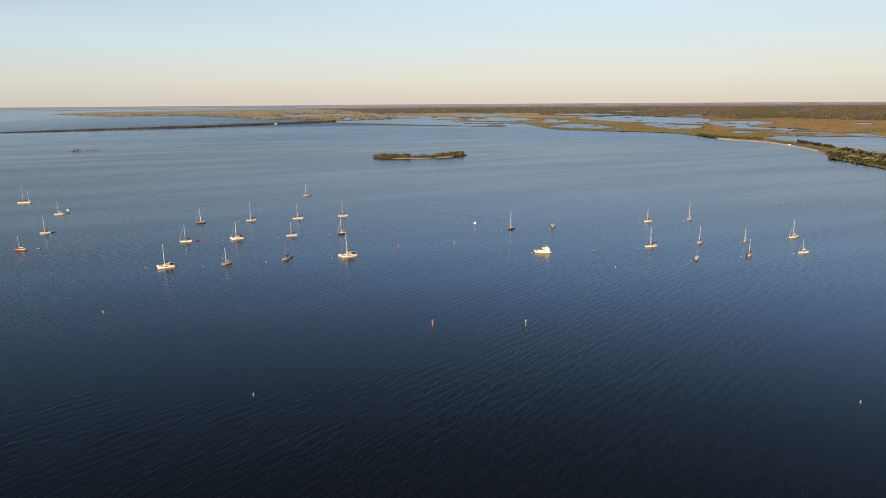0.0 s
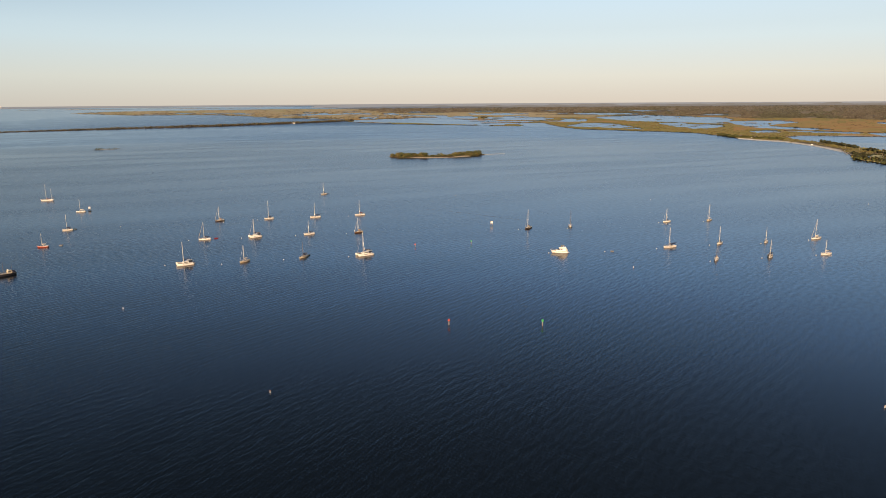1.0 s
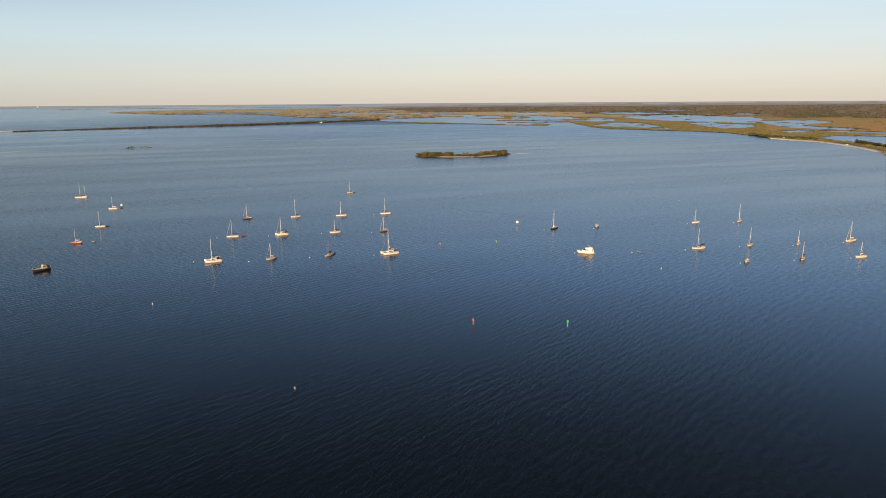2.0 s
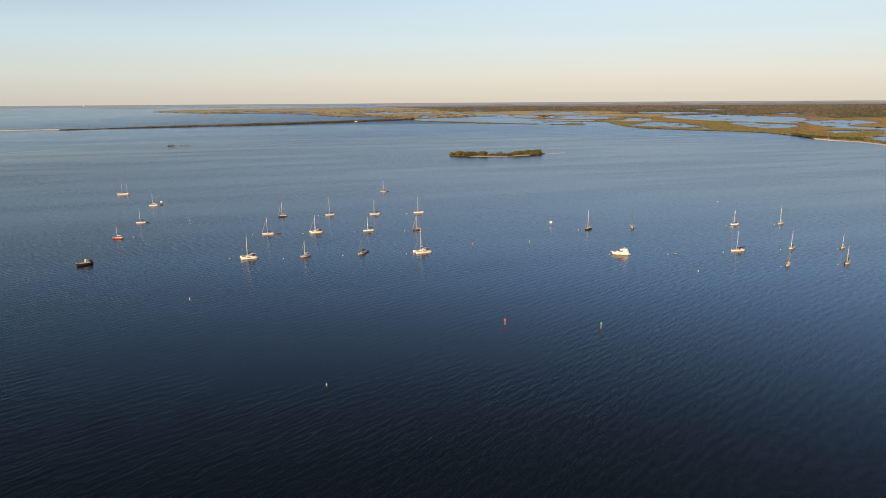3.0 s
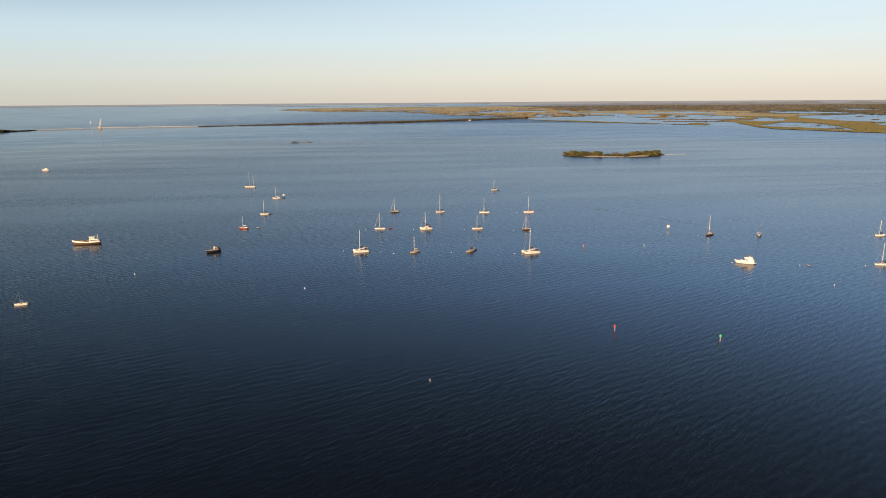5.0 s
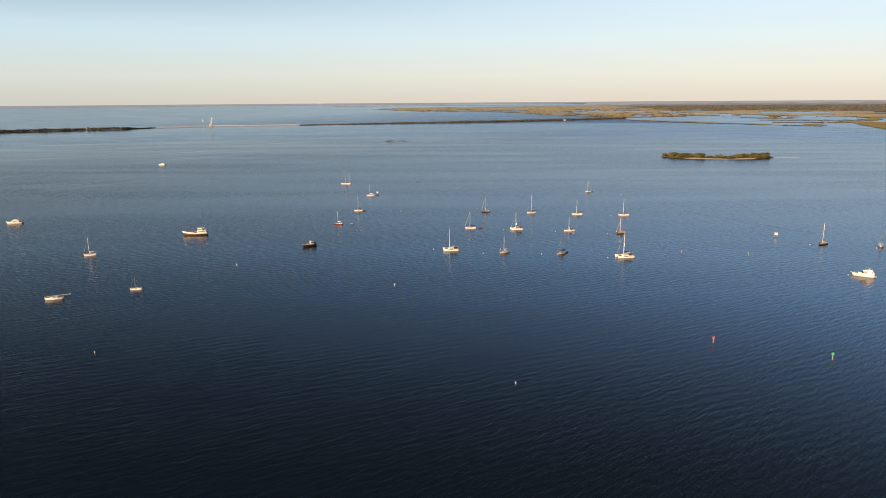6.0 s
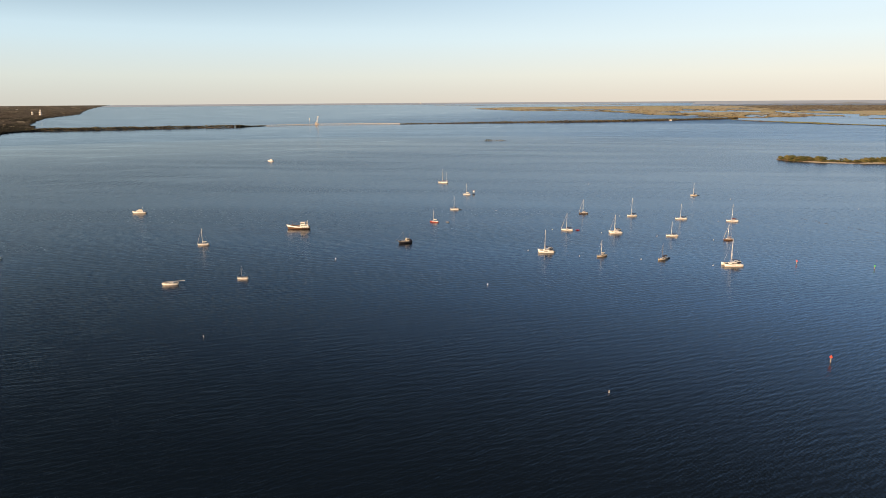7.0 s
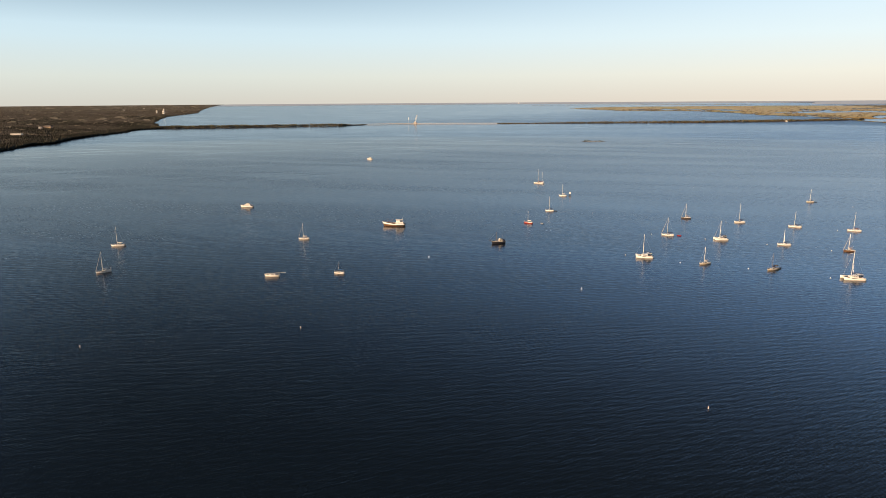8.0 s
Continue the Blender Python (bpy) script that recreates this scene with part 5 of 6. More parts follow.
# ---------------------------------------------------------------- island, reef
def island_ground(name, x0, y0, x1, y1, bulge, half, label, high=1.9, ground=LITTER):
    """A low crescent of land from one tip to the other, bulging towards the near side, with a sand rim."""
    n, m = 120, 15
    t = np.linspace(0, 1, n)[None, :].repeat(m, 0)
    k = np.linspace(-1, 1, m)[:, None].repeat(n, 1)
    width = half * np.clip(1 - np.abs(2 * t - 1) ** 2.6, 0, 1) ** 0.75 * (1 + 0.22 * waves(t * 9, k * 0, 31)) + 0.3
    cx, cy = x0 + (x1 - x0) * t, y0 + (y1 - y0) * t - bulge * np.sin(np.pi * t)
    x, y = cx, cy + k * width
    z = -0.16 * high + high * (1 - np.abs(k) ** 2.2) + 0.08 * high * waves(x / 6, y / 6, 33)
    idx = np.where((k < -0.62 + 0.25 * waves(t * 14, k * 0, 34)) & (t > 0.22) & (t < 0.84), 0, 1)
    ob = sheet(name, x, y, z, np.ones((m - 1, n - 1), bool), [SAND if ground is LITTER else ground, ground], idx[:-1, :-1])
    return tagged(ob, label, "island", kind="structure"), (t, cx, cy, width)


island_ground("island_ground", -131, 1193, 45.5, 1232, 30, 22, "low sandy island with a pale beach")
island_ground("sand_spit", 38, 1230, 86, 1258, -2, 6, "thin pale sand spit running off the island", 0.45, SHELL)
island_ground("reef_ground", -798, 1388, -756, 1424, 0, 3, "low muddy islet in the lagoon", 0.6)


def tree_mesh(seed, height, spread):
    """Trunk with limbs, and a crown of many small uneven leaf clumps with gaps."""
    rng = random.Random(seed)
    tr = rod((0, 0, -0.4), (0.1, 0.05, height * 0.45), 0.22, 0.14, 7)
    heads = []
    for i in range(9):
        a = i * 2.4 + rng.uniform(-0.4, 0.4)
        r = spread * rng.uniform(0.25, 0.45)
        tip = Vector((r * math.cos(a), r * math.sin(a), height * ((0.2, 0.5, 0.75)[i % 3] + rng.uniform(-0.06, 0.06))))
        rod((0.1, 0.05, height * rng.uniform(0.1, 0.3)), tip, 0.09, 0.04, 5, tr)
        heads.append(tip)
    heads.append(Vector((0, 0, height * 0.82)))
    cr = bmesh.new()
    for h in heads:
        for _ in range(18):
            v = Vector((rng.gauss(0, 1), rng.gauss(0, 1), rng.gauss(0, 0.7)))
            v = v.normalized() * rng.uniform(0.45, 1.0)
            p = h + Vector((v.x * spread * 0.26, v.y * spread * 0.26, v.z * height * 0.22))
            s = rng.uniform(0.30, 0.62) * spread / 7
            g = bmesh.ops.create_icosphere(cr, subdivisions=1, radius=s, matrix=Matrix.Translation(p) @ Euler((rng.uniform(0, 3), rng.uniform(0, 3), 0)).to_matrix().to_4x4() @ Matrix.Diagonal((1.2, 0.9, 0.5, 1)))
            for q in g["verts"]:
                q.co += Vector((rng.uniform(-1, 1), rng.uniform(-1, 1), rng.uniform(-1, 1))) * s * 0.3
    return tr, cr


def tree_kinds():
    kinds = []
    for i in range(6):
        height, spread = (8.6, 9.5) if i < 4 else (4.2, 7.0)
        root = thing("mangrove_tree", 0, 0, 0, "bushy green mangrove tree on the sandy island" if i < 4 else "low olive-brown mangrove bush on the sandy island", "tree", "island trees")
        tr, cr = tree_mesh(60 + i, height, spread)
        part("trunk", tr, BARK, root)
        part("crown", cr, LEAF if i % 2 == 0 else LEAFOLIVE, root)
        kinds.append(root)
    return kinds


def island_trees():
    kinds = tree_kinds()
    rng = random.Random(5)
    first = set()
    spots = []
    for i in range(190):
        t = 0.02 + 0.935 * ((i * 0.6180339) % 1)
        hole = 0.40 < t < 0.66
        k = rng.uniform(-0.5 if 0.2 < t < 0.84 else -0.95, 0.85) if not hole else rng.uniform(-0.45, 0.6)
        half = 22 * max(0, 1 - abs(2 * t - 1) ** 2.6) ** 0.75
        x, y = -131 + 177 * t, 1193 + 39 * t - 30 * math.sin(math.pi * t) + k * half
        s = rng.uniform(0.34, 0.82) * (0.6 if hole and rng.random() < 0.75 else 1.0) * (1.1 if t > 0.8 else 0.72 if t < 0.08 else 1.0)
        kind = rng.choice((4, 5) if hole and rng.random() < 0.6 else (0, 1, 2, 3))
        spots.append((kind, x, y, s, rng.uniform(0, 360), -0.35 + 1.9 * (1 - abs(k) ** 2.2)))
    for x, y, s in ((-793, 1393, 0.42), (-788, 1397, 0.5), (-784, 1401, 0.36), (-773, 1410, 0.28), (-766, 1416, 0.34), (-762, 1419, 0.25)):
        spots.append((rng.choice((0, 1, 4)), x, y, s, rng.uniform(0, 360), 0.3))
    for kind, x, y, s, a, z in spots:
        ob = kinds[kind]
        m = pose(x, y, z, 0, 0, a)
        if kind in first:
            ob = copy_thing(ob, m)
        else:
            first.add(kind)
        ob.matrix_basis = m @ Matrix.Diagonal((s, s, s, 1))


island_trees()


# ---------------------------------------------------------------- shore buildings
def spot(b, d):
    x, y, z, k = warp(b, d, 0)
    return float(x), float(y), float(z), float(k)


def house(b, d, w, dep, h, wall, roof, label, turn=0.0, flat=False, panes=5, name="house", base=0.6):
    x, y, z, k = spot(b, d)
    root = thing(name, x, y, b + turn, label, "building", z=z + base * k)
    root.scale = (k, k, k)
    body = part("wall", bar(-w / 2, w / 2, -dep / 2, dep / 2, -0.6, h, 0.05), wall, root)
    for i in range(panes):
        px = -w / 2 + w * (i + 0.5) / panes
        part("window", bar(px - w / panes * 0.25, px + w / panes * 0.25, -dep / 2 - 0.06, -dep / 2 + 0.06, h * 0.35, h * 0.75, 0.02), GLASS, body)
    if flat:
        part("parapet", bar(-w / 2 - 0.2, w / 2 + 0.2, -dep / 2 - 0.2, dep / 2 + 0.2, h, h + 0.7, 0.05), wall, root)
    else:
        bm = bmesh.new()
        e, rise = 0.8, min(w, dep) * 0.32
        lo = [bm.verts.new((sx * (w / 2 + e), sy * (dep / 2 + e), h)) for sx, sy in ((-1, -1), (1, -1), (1, 1), (-1, 1))]
        r0, r1 = bm.verts.new((-w / 2 + dep * 0.45, 0, h + rise)), bm.verts.new((w / 2 - dep * 0.45, 0, h + rise))
        for f in ((lo[0], lo[1], r1, r0), (lo[2], lo[3], r0, r1), (lo[1], lo[2], r1), (lo[3], lo[0], r0), tuple(lo[::-1])):
            bm.faces.new(f)
        part("roof", bm, roof, root)
    return root


def pavilion(b, d, w, dep, label, turn=0.0):
    x, y, z, k = spot(b, d)
    root = thing("picnic_pavilion", x, y, b + turn, label, "pavilion", "park pavilions", z + 0.8)
    for sx in (-0.45, 0, 0.45):
        for sy in (-0.42, 0.42):
            part("post", rod((w * sx, dep * sy, -0.6), (w * sx, dep * sy, 3.2), 0.22, None, 8), WALLTAN, root)
    bm = bmesh.new()
    lo = [bm.verts.new((sx * w * 0.55, sy * dep * 0.56, 3.1)) for sx, sy in ((-1, -1), (1, -1), (1, 1), (-1, 1))]
    r0, r1 = bm.verts.new((-w * 0.2, 0, 3.1 + dep * 0.28)), bm.verts.new((w * 0.2, 0, 3.1 + dep * 0.28))
    for f in ((lo[0], lo[1], r1, r0), (lo[2], lo[3], r0, r1), (lo[1], lo[2], r1), (lo[3], lo[0], r0), tuple(lo[::-1])):
        bm.faces.new(f)
    part("roof", bm, ROOFGREEN, root)
    part("back_wall", bar(-w * 0.4, w * 0.4, dep * 0.2, dep * 0.25, -0.6, 2.6), WALLTAN, root)
    return root


def street_lamp(b, d, h=11.0):
    x, y, z, k = spot(b, d)
    root = thing("street_lamp", x, y, b, "tall grey street lamp with a curved arm beside the shore road", "street lamp", "road lamps", z + 0.5)
    part("pole", rod((0, 0, -0.5), (0, 0, h), 0.16, 0.10, 8), CONCRETE, root)
    arm = rod((0, 0, h), (-1.2, 0, h + 0.7), 0.08, 0.07)
    rod((-1.2, 0, h + 0.7), (-2.6, 0, h + 0.8), 0.07, 0.06, 6, arm)
    part("arm", arm, CONCRETE, root)
    part("lamp_head", block(-3.3, -2.5, 0.18, 0.18, h + 0.7, 0.18, 0.22, 0.03), GREY, root)
    return root


def palm(b, d, h, seed):
    rng = random.Random(seed)
    x, y, z, k = spot(b, d)
    root = thing("palm_tree", x, y, rng.uniform(0, 360), "tall thin cabbage palm in the shore park", "palm tree", "shore palms", z + 0.6)
    tr = rod((0, 0, -0.5), (0.2, 0.1, h * 0.5), 0.24, 0.2, 7)
    rod((0.2, 0.1, h * 0.5), (0.35, 0.1, h), 0.2, 0.17, 7, tr)
    part("trunk", tr, BARK, root)
    cr = bmesh.new()
    for i in range(22):
        a, e = i * 2.4, rng.uniform(-0.7, 0.9)
        r = rng.uniform(1.3, 1.9)
        tip = Vector((0.35 + r * math.cos(a), 0.1 + r * math.sin(a), h + e * 1.4))
        midp = Vector((0.35 + r * 0.55 * math.cos(a), 0.1 + r * 0.55 * math.sin(a), h + e * 0.9 + 0.5))
        side = Vector((-math.sin(a), math.cos(a), 0)) * 0.35
        root_ = Vector((0.35, 0.1, h))
        v = [cr.verts.new(q) for q in (root_, midp - side, midp + side + Vector((0, 0, 0.1)), tip)]
        cr.faces.new((v[0], v[1], v[2]))
        cr.faces.new((v[1], v[3], v[2]))
    part("crown", cr, LEAF, root)
    return root


def parked_van(b, d, turn, label, mat):
    x, y, z, k = spot(b, d)
    root = thing("camper_van", x, y, b + turn, label, "vehicle", "vehicles by the shore", z + 1.1)
    part("body", block(-2.3, 2.3, 0.95, 0.95, 0.35, 1.7, 1.6, 0.15, 0.88, 0.05), mat, root)
    part("windscreen", block(1.85, 2.29, 0.8, 0.8, 1.2, 0.6, 0.4, 0.03), GLASS, root)
    for sx in (-1.4, 1.4):
        for sy in (-1.0, 1.0):
            part("wheel", rod((sx, sy - 0.13, 0.36), (sx, sy + 0.13, 0.36), 0.36, None, 12), RUBBER, root)
    return root


def shore_park():
    road = along([(-37.84, 1120), (-34.36, 1230), (-32.46, 1350), (-31.07, 1470), (-30.07, 1560), (-28.08, 1690), (-26.09, 1800), (-24.09, 1850), (-22.70, 1930)], 120)
    xs, ys, zs = [], [], []
    for k in (-1, 1):
        x, y, z, _ = warp(road[0], road[1] + k * 8, 1.35)
        xs.append(x), ys.append(y), zs.append(z)
    tagged(sheet("road", np.array(xs), np.array(ys), np.array(zs), np.ones((1, 119), bool), [ASPHALT]), "narrow asphalt road along the spit", "road", kind="structure")
    shore = along([(-22.89, 1870), (-24.15, 1812), (-26.22, 1762), (-28.22, 1632), (-30.18, 1472), (-30.6, 1385)], 160)
    xs, ys, zs = [], [], []
    wob = waves(shore[0] * 5, shore[0] * 0, 71)
    for k, h in ((-14, -0.2), (-4, 0.7), (5, 1.5), (13, 1.5), (16, 0.4)):
        x, y, z, _ = warp(shore[0], shore[1] + k * (1 + 0.3 * wob), h)
        xs.append(x), ys.append(y), zs.append(z)
    tagged(sheet("beach", np.array(xs), np.array(ys), np.array(zs), np.ones((4, 159), bool), [SHELL]), "narrow pale sandy beach along the spit", "beach", kind="structure")
    pavilion(-32.41, 1310, 22, 13, "open picnic pavilion with a pale green metal roof", 12)
    pavilion(-33.46, 1275, 17, 12, "open picnic pavilion with a pale green metal roof", -8)
    house(-34.01, 1262, 10, 8, 3.2, WALLTAN, ROOFGREY, "small tan park building with a hipped roof", 10, panes=3)
    house(-23.10, 1935, 10, 8, 3.4, WALLWHITE, ROOFGREY, "small white house on the spit among scrub", 5, panes=3)
    house(-24.19, 1900, 9, 8, 3.2, WALLWHITE, ROOFGREY, "small white house on the spit among scrub", -15, panes=3)
    parked_van(-31.62, 1420, 30, "white camper van parked on the shore road", WHITE)
    parked_van(-28.13, 1645, 15, "white van parked on the beach", WHITE)
    parked_van(-23.89, 1890, 70, "white van parked by the scrub", WHITE)
    parked_van(-32.9, 1365, 20, "dark car parked on the park road", DARK)
    parked_van(-33.3, 1342, 25, "white pickup parked on the park road", WHITE)
    parked_van(-34.2, 1300, 20, "red car parked on the park road", RED)
    house(-34.6, 1255, 14, 9, 3.4, WALLTAN, ROOFGREY, "low tan park hall among dark trees", 4, panes=4)
    for b, d in ((-31.27, 1500), (-32.76, 1345), (-33.76, 1290), (-30.37, 1560), (-34.75, 1235), (-28.48, 1690)):
        street_lamp(b, d)
    for i, (b, d) in enumerate(((-32.06, 1275), (-32.76, 1245), (-33.16, 1240), (-33.61, 1225), (-33.96, 1230), (-34.36, 1190), (-31.77, 1300), (-34.75, 1180), (-32.86, 1290))):
        palm(b, d, 6.5 + (i * 37 % 10) * 0.35, i)
    r = np.random.RandomState(77)
    b, d = along([(-28.48, 1770), (-30.07, 1660), (-31.47, 1540), (-32.76, 1440), (-34.46, 1350), (-36.85, 1260)], 150)
    keep = (r.rand(150) < 0.75) & (waves(b * 3.2, b * 0, 81) > -0.1)
    b, d = b[keep] + r.normal(0, 0.05, keep.sum()), d[keep] + r.normal(0, 6, keep.sum())
    thicket("roadside_trees", b, d, 4 + 3.5 * r.rand(len(b)), 6 + 4 * r.rand(len(b)), 0.4, CROWNS, PARKOAK, "row of dark green trees along the shore road", 9)
    b, d = -30.9 - 5 * r.rand(120), 1262 + 110 * r.rand(120)
    d = d - (-(b) - 30.9) * 25
    thicket("park_trees", b, d, 2.0 + 3.5 * r.rand(120), 3 + 4 * r.rand(120), 0.4, CROWNS, LEAF, "mixed green trees in the shore park", 10)
    for name, count, d0, d1, tall, mat, label in (("park_trees", 190, 1285, 1440, 5.5, PARKOAK, "dark green live oaks between the park roads"), ("park_bushes", 130, 1240, 1500, 2.2, WINTER, "low brown bushes round the shore park")):
        b = -30.9 - 6 * r.rand(count)
        d = d0 + (d1 - d0) * r.rand(count) - (-b - 30.9) * 34
        keep = land_field(b, d * 0.985) == 1
        b, d = b[keep], d[keep]
        thicket(name, b, d, tall * (0.45 + 0.6 * r.rand(len(b))), tall * (0.7 + 0.7 * r.rand(len(b))) + 1, 0.4, CROWNS, mat, label, 12)
    b, d = along([(-21.50, 2040), (-22.50, 1930), (-23.50, 1880), (-25.09, 1850), (-26.09, 1830)], 130)
    thicket("spit_trees", b + r.normal(0, 0.1, 130), d + r.normal(25, 22, 130), 2.5 + 3.5 * r.rand(130), 6 + 5 * r.rand(130), 0.4, CROWNS, LEAF, "dense green trees on the point of the spit", 11)


shore_park()
house(75.10, 2310, 30, 12, 3, WALLWHITE, ROOFGREY, "long low white building among mainland trees", -32, True, 12, base=7)
house(73.08, 2800, 30, 14, 5, WALLTAN, ROOFGREY, "warm lit tan house among mainland trees", -32, False, 6, base=9)
house(73.58, 2800, 10, 9, 5, WALLWHITE, ROOFGREY, "white house among mainland trees", -32, False, 3, base=9)
house(65.50, 6430, 11, 10, 24, WALLWHITE, WALLWHITE, "white apartment tower with a hipped roof above the shore woods", -32, False, 3, "apartment_tower")
house(65.00, 6060, 15, 12, 26, WALLWHITE, WALLWHITE, "tall white apartment tower with a narrow upper storey", -32, False, 4, "apartment_tower")
house(64.97, 6050, 6, 6, 44, WALLWHITE, WALLWHITE, "slim white stair tower beside the apartments", -32, False, 1, "apartment_tower")
house(67.85, 9250, 26, 14, 9, WALLWHITE, ROOFGREY, "distant white building above the woods", 0, True, 5)
house(66.42, 11500, 30, 14, 10, WALLWHITE, ROOFGREY, "distant white building above the woods", 0, True, 5)
house(35.44, 20400, 26, 20, 38, WALLWHITE, ROOFGREY, "white block far off on the horizon", 0, True, 4, "distant_building")

# ---------------------------------------------------------------- the anchorage
WHITE_SLOOP = "white sailing yacht with bare mast on a mooring"
catamaran(-173.7, 389.0, -148, 10.2, 14.8, "white cruising catamaran with tall mast and dark boom cover", 0.0, NAVY)
catamaran(-155.7, 473.6, -142, 9.2, 13.8, "white catamaran with grey cockpit tent and furled jib", 0.12, NAVY, GREY)
catamaran(-64.0, 415.6, -146, 11.2, 16.6, "large white catamaran with dark boom cover and furled jib", 0.05, NAVY)

sloop(-434.0, 658.4, -165, 12.61, 17.2, WHITE, "white two-masted ketch with maroon sail covers", 0, MAROON, None, MAROON, mizzen=13.5, arch=True)
sloop(-356.6, 587.5, -160, 8.21, 12.0, WHITE, "white sailing yacht with bare mast beside a white sign", 0, SAIL, None, BLUE, dodger=GREY)
sloop(-315.8, 499.3, -153, 7.83, 13.0, WHITE, "white sailing yacht with bare mast and dark tender astern", 0, NAVY, None, NAVY, dodger=NAVY)
sloop(-296.7, 438.1, -168, 7.45, 9.9, RED, "red-hulled sailing boat with white deck and bare mast", 0, SAIL, None, WHITE)
sloop(-190.6, 464.0, -160, 8.79, 13.2, WHITE, "white sailing yacht with rolled jib and navy canopy", 0.20, NAVY, NAVY, NAVY, dodger=NAVY)
sloop(-207.4, 540.1, -146, 7.83, 12.6, DARK, "dark-hulled sailing yacht with two rolled headsails", 0.20, TAN, None, CREAM, dodger=TAN)
sloop(-138.4, 396.5, -120, 7.83, 10.8, CREAM, "cream sailing boat with thin mast on a mooring", 0, SAIL, None, NAVY, dodger=GREY)
sloop(-167.5, 550.2, -142, 8.59, 16.0, WHITE, "white sailing yacht with very tall mast and navy canopy", 0, NAVY, NAVY, NAVY, dodger=NAVY)
sloop(-103.3, 408.5, -115, 8.40, 10.4, CREAM, "cluttered cream sailing boat with thin dark mast", 0, NAVY, TAN, NAVY, SPAR, dodger=NAVY, thick=0.09)
sloop(-116.9, 483.7, -150, 8.59, 10.8, WHITE, "white sailing yacht with navy canopy over the cockpit", 0, NAVY, NAVY, NAVY, dodger=NAVY)
sloop(-128.6, 557.9, -158, 9.36, 12.9, WHITE, "white sailing yacht with navy dodger and stern arch", 0, NAVY, NAVY, NAVY, dodger=NAVY, arch=True)
sloop(-151.0, 702.4, -140, 7.26, 12.6, CREAM, "small cream sailing yacht with a dark tender astern", 0, NAVY, None, NAVY, dodger=NAVY)
sloop(-90.7, 569.3, -158, 9.36, 14.2, WHITE, "white sailing yacht with maroon boom cover", 0, MAROON, None, MAROON, dodger=TAN)
sloop(-79.7, 490.7, -138, 7.26, 11.4, BROWN, "dark brown sailing boat with pale rolled headsail", 0.20, TAN, None, DARK, dodger=TAN, deck_mat=TEAK)
sloop(53.9, 506.9, -125, 9.55, 15.2, DARK, "dark-hulled sailing yacht with tall pale mast", 0.08, TAN, None, CREAM, dodger=GREY)
sloop(89.2, 515.7, -98, 11.00, 14.3, WHITE, "white sailing yacht with thin dark mast", 0, GREY, None, NAVY, SPAR, deck_mat=WHITE, thick=0.09)
sloop(172.4, 535.1, -150, 8.21, 11.4, WHITE, WHITE_SLOOP, 0, NAVY, None, NAVY, dodger=NAVY)
sloop(144.9, 439.6, -158, 10.12, 13.8, WHITE, "white sailing yacht with navy dodger and gear at the stern", 0, NAVY, NAVY, NAVY, dodger=NAVY, arch=True)
sloop(210.3, 542.5, -135, 7.83, 14.2, CREAM, "cream sailing yacht with tall bare mast", 0, SAIL, None, NAVY)
sloop(183.6, 451.0, -132, 8.21, 12.7, WHITE, "white sailing yacht with navy boom cover", 0, NAVY, None, NAVY, dodger=NAVY)
sloop(163.2, 403.4, -120, 8.02, 9.4, WHITE, "white sailing boat with thin short mast", 0, TAN, None, NAVY, SPAR, dodger=CREAM, deck_mat=WHITE, thick=0.09)
sloop(218.4, 455.9, -128, 6.88, 9.9, WHITE, "small white sailing boat with bare mast", 0, SAIL, None, NAVY)
sloop(201.0, 411.8, -122, 9.74, 11.4, WHITE, "white sailing yacht with navy canopy and clutter on deck", 0.06, NAVY, NAVY, NAVY, dodger=NAVY)
sloop(259.8, 467.9, -148, 10.89, 14.4, WHITE, "white sailing yacht with a pale rolled jib", 0.20, SAIL, None, NAVY, dodger=GREY)
sloop(240.1, 418.4, -160, 8.40, 9.8, WHITE, "small white sailing yacht with tan cockpit cover", 0, SAIL, TAN, NAVY)
sloop(-467.3, 182.2, -132, 9.74, 13.8, WHITE, "white sailing yacht with furled mainsail", 0, SAIL, None, NAVY, dodger=GREY)
sloop(-399.1, 146.6, -100, 8.21, 12.6, WHITE, "white sailing yacht with rolled jib seen in shade", 0.16, SAIL, None, NAVY, dodger=GREY, arch=True)
sloop(-386.1, 281.1, -140, 7.83, 11.8, WHITE, "small white sailing yacht with a thin rolled jib", 0.10, SAIL, None, NAVY)
sloop(-291.0, 236.9, -146, 6.30, 7.0, WHITE, "small white sailing boat with blue cockpit cover and thin mast", 0, BLUE, BLUE, NAVY, SPAR, thick=0.05)
dismasted(-315.4, 207.5, -135, 8.6, "white sailing boat with its mast lowered along the deck")

motor_yacht(66.2, 422.8, 178, 11.0, "white flybridge motor yacht with dark windows and cream canopy")
trawler(-372.8, 359.0, -146, 18.0, "old wooden trawler with brown hull and white wheelhouse")
cabin_cruiser(-549.6, 334.4, -141, 12.6, "white trawler-style motor cruiser with a small flybridge")
cabin_cruiser(-839.9, 749.2, -155, 10.5, "small cream motor cruiser with cabin")
cabin_cruiser(*spot(14.36, 3200)[:2], 160, 12.0, "white motor cruiser lying off the causeway", None, spot(14.36, 3200)[2])
motorsailer(-269.6, 361.9, -121, 10.2, "dark-hulled motorsailer with bowsprit and cluttered deck")

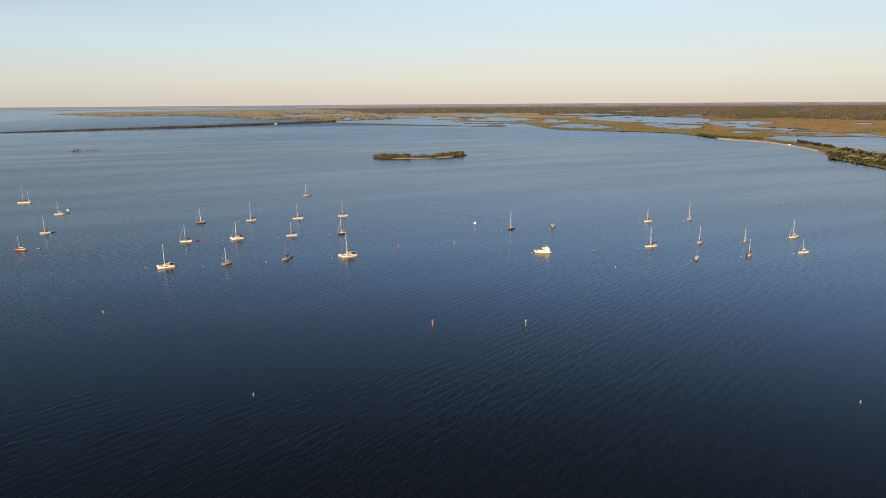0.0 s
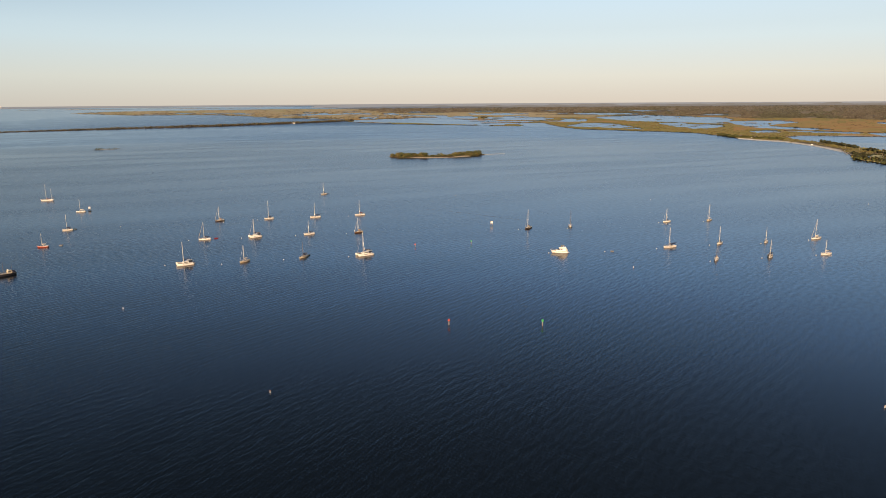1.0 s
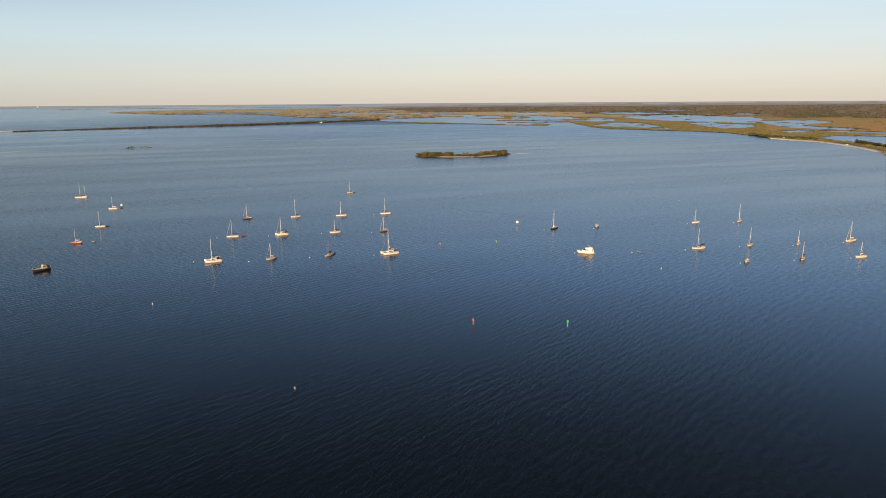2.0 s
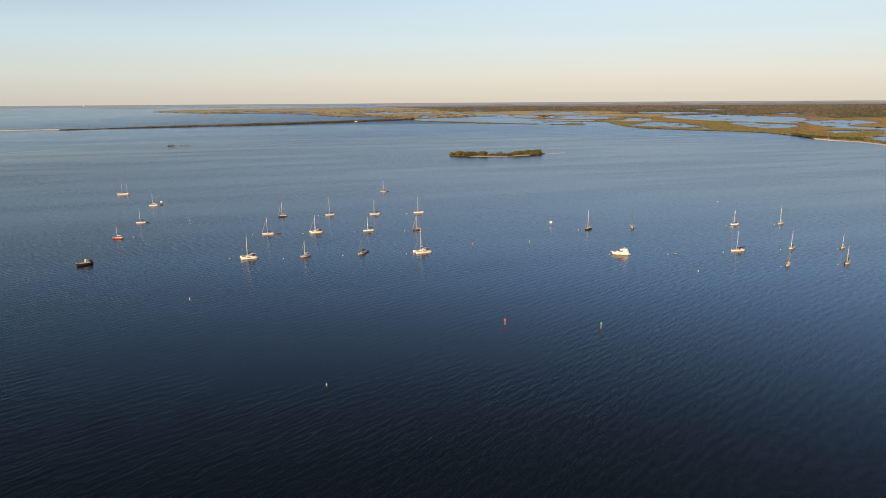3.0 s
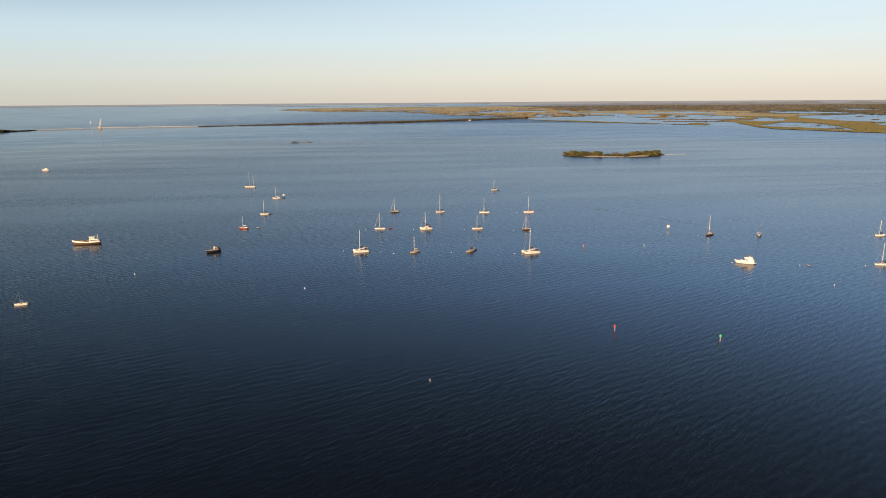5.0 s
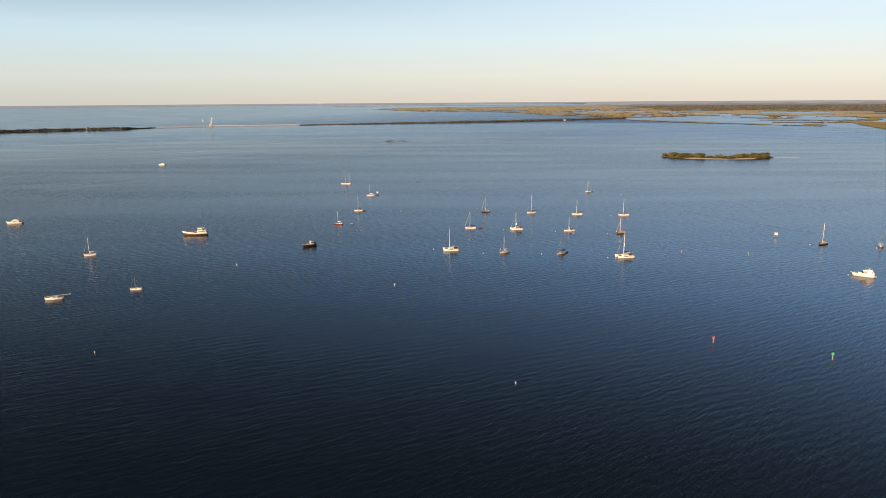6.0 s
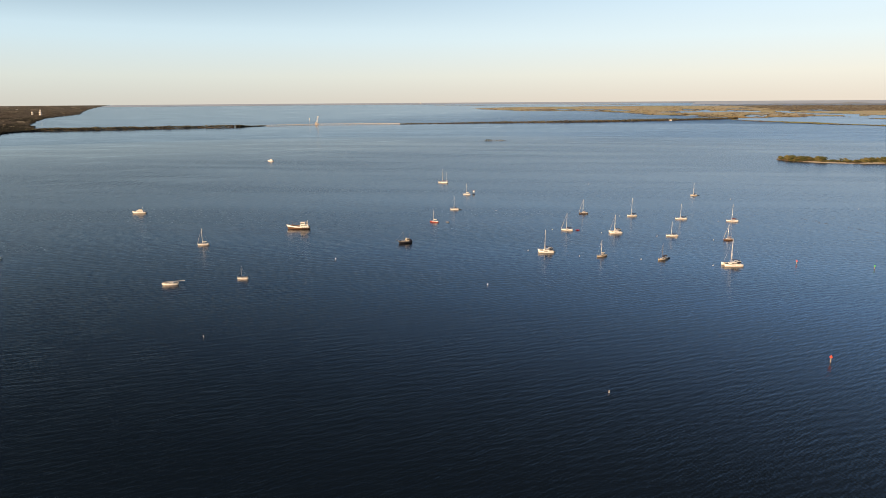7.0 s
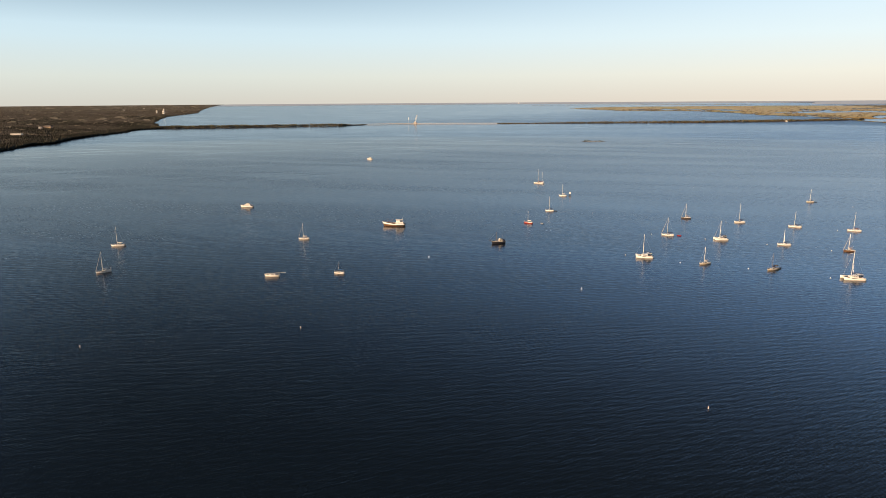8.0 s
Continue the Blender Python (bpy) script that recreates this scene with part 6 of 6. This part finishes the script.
dinghy(-183.4, 468.2, -155, 2.8, RED, "bright red rowing tender floating astern of a yacht", False)
dinghy(-350.4, 591.5, -150, 2.6, DARK, "dark inflatable tender with outboard motor")
dinghy(-311.6, 502.1, -150, 2.6, DARK, "dark inflatable tender with outboard motor")
dinghy(-286.9, 443.6, -165, 2.2, GREY, "small grey tender drifting on a line")
dinghy(-101.1, 413.6, -115, 2.5, DARK, "dark inflatable tender with outboard motor")
dinghy(-147.2, 705.6, -140, 2.5, DARK, "dark inflatable tender with outboard motor")
dinghy(102.5, 426.6, 170, 1.9, GREY, "small grey skiff low in the water")

WEED = ((-46, 612), (-27, 598), (-4, 585), (19, 570), (38, 555), (54, 545))


def weed_line():
    """A thin drifting line of dark weed on the water."""
    bm = bmesh.new()
    rng = random.Random(3)
    line = WEED
    old = None
    for (x0, y0), (x1, y1) in zip(line, line[1:]):
        for i in range(30):
            u = i / 30
            x, y = x0 + (x1 - x0) * u + rng.gauss(0, 0.25), y0 + (y1 - y0) * u + rng.gauss(0, 0.5)
            w = rng.uniform(0.15, 0.5)
            pair = (bm.verts.new((x, y - w, 0.02)), bm.verts.new((x, y + w, 0.03)), bm.verts.new((x, y, 0.10)))
            if old and rng.random() < 0.6:
                bm.faces.new((old[0], pair[0], pair[2], old[2]))
                bm.faces.new((old[2], pair[2], pair[1], old[1]))
            old = pair
    tagged(link_mesh("weed_line", bm, LITTER), "thin dark line of drifting weed on the water", "weed", kind="stuff")


weed_line()

# mooring balls lie ahead of the bows
for bx, by, hd, gap in ((-173.7, 389.0, -170, 12), (-190.6, 464.0, -160, 11), (-138.4, 396.5, -150, 14), (-155.7, 473.6, -150, 10), (-167.5, 550.2, -150, 10), (-103.3, 408.5, -150, 13), (-116.9, 483.7, -150, 10.5), (-90.7, 569.3, -150, 11), (-79.7, 490.7, -150, 10), (-64.0, 415.6, -150, 11), (53.9, 506.9, -150, 9), (89.2, 515.7, -115, 9), (66.2, 422.8, -172, 7), (172.4, 535.1, -155, 8), (144.9, 439.6, -155, 11), (210.3, 542.5, -140, 8), (183.6, 451.0, -150, 10), (163.2, 403.4, -140, 7), (218.4, 455.9, -140, 7), (201.0, 411.8, -150, 8), (259.8, 467.9, -145, 9), (240.1, 418.4, -160, 8), (96.9, 425.6, 0, 0.5)):
    mooring_ball(bx + gap * math.cos(radians(hd)), by + gap * math.sin(radians(hd)))
for b, d in ((20.7, 783), (-32.4, 740), (28.71, 581), (9.3, 701), (46.59, 1670), (0.4, 689), (-16.6, 683)):
    mooring_ball(*spot(b, d)[:2])
for x, y in ((-67.1, 208.3), (140.5, 200.0), (-167.5, 300.6), (-278.4, 300.2), (-231.0, 166.5), (-280.9, 92.7), (105.5, 382.8)):
    can_buoy(x, y)
day_beacon(-5.3, 278.9, "red")
day_beacon(37.2, 278.4, "green")
day_beacon(*spot(4.08, 438)[:2], "red", 0.75)
day_beacon(*spot(-1.07, 447)[:2], "green", 0.75)
sign_pile(25.7, 520.8, 10)
sign_pile(*spot(30.75, 690)[:2], 30)
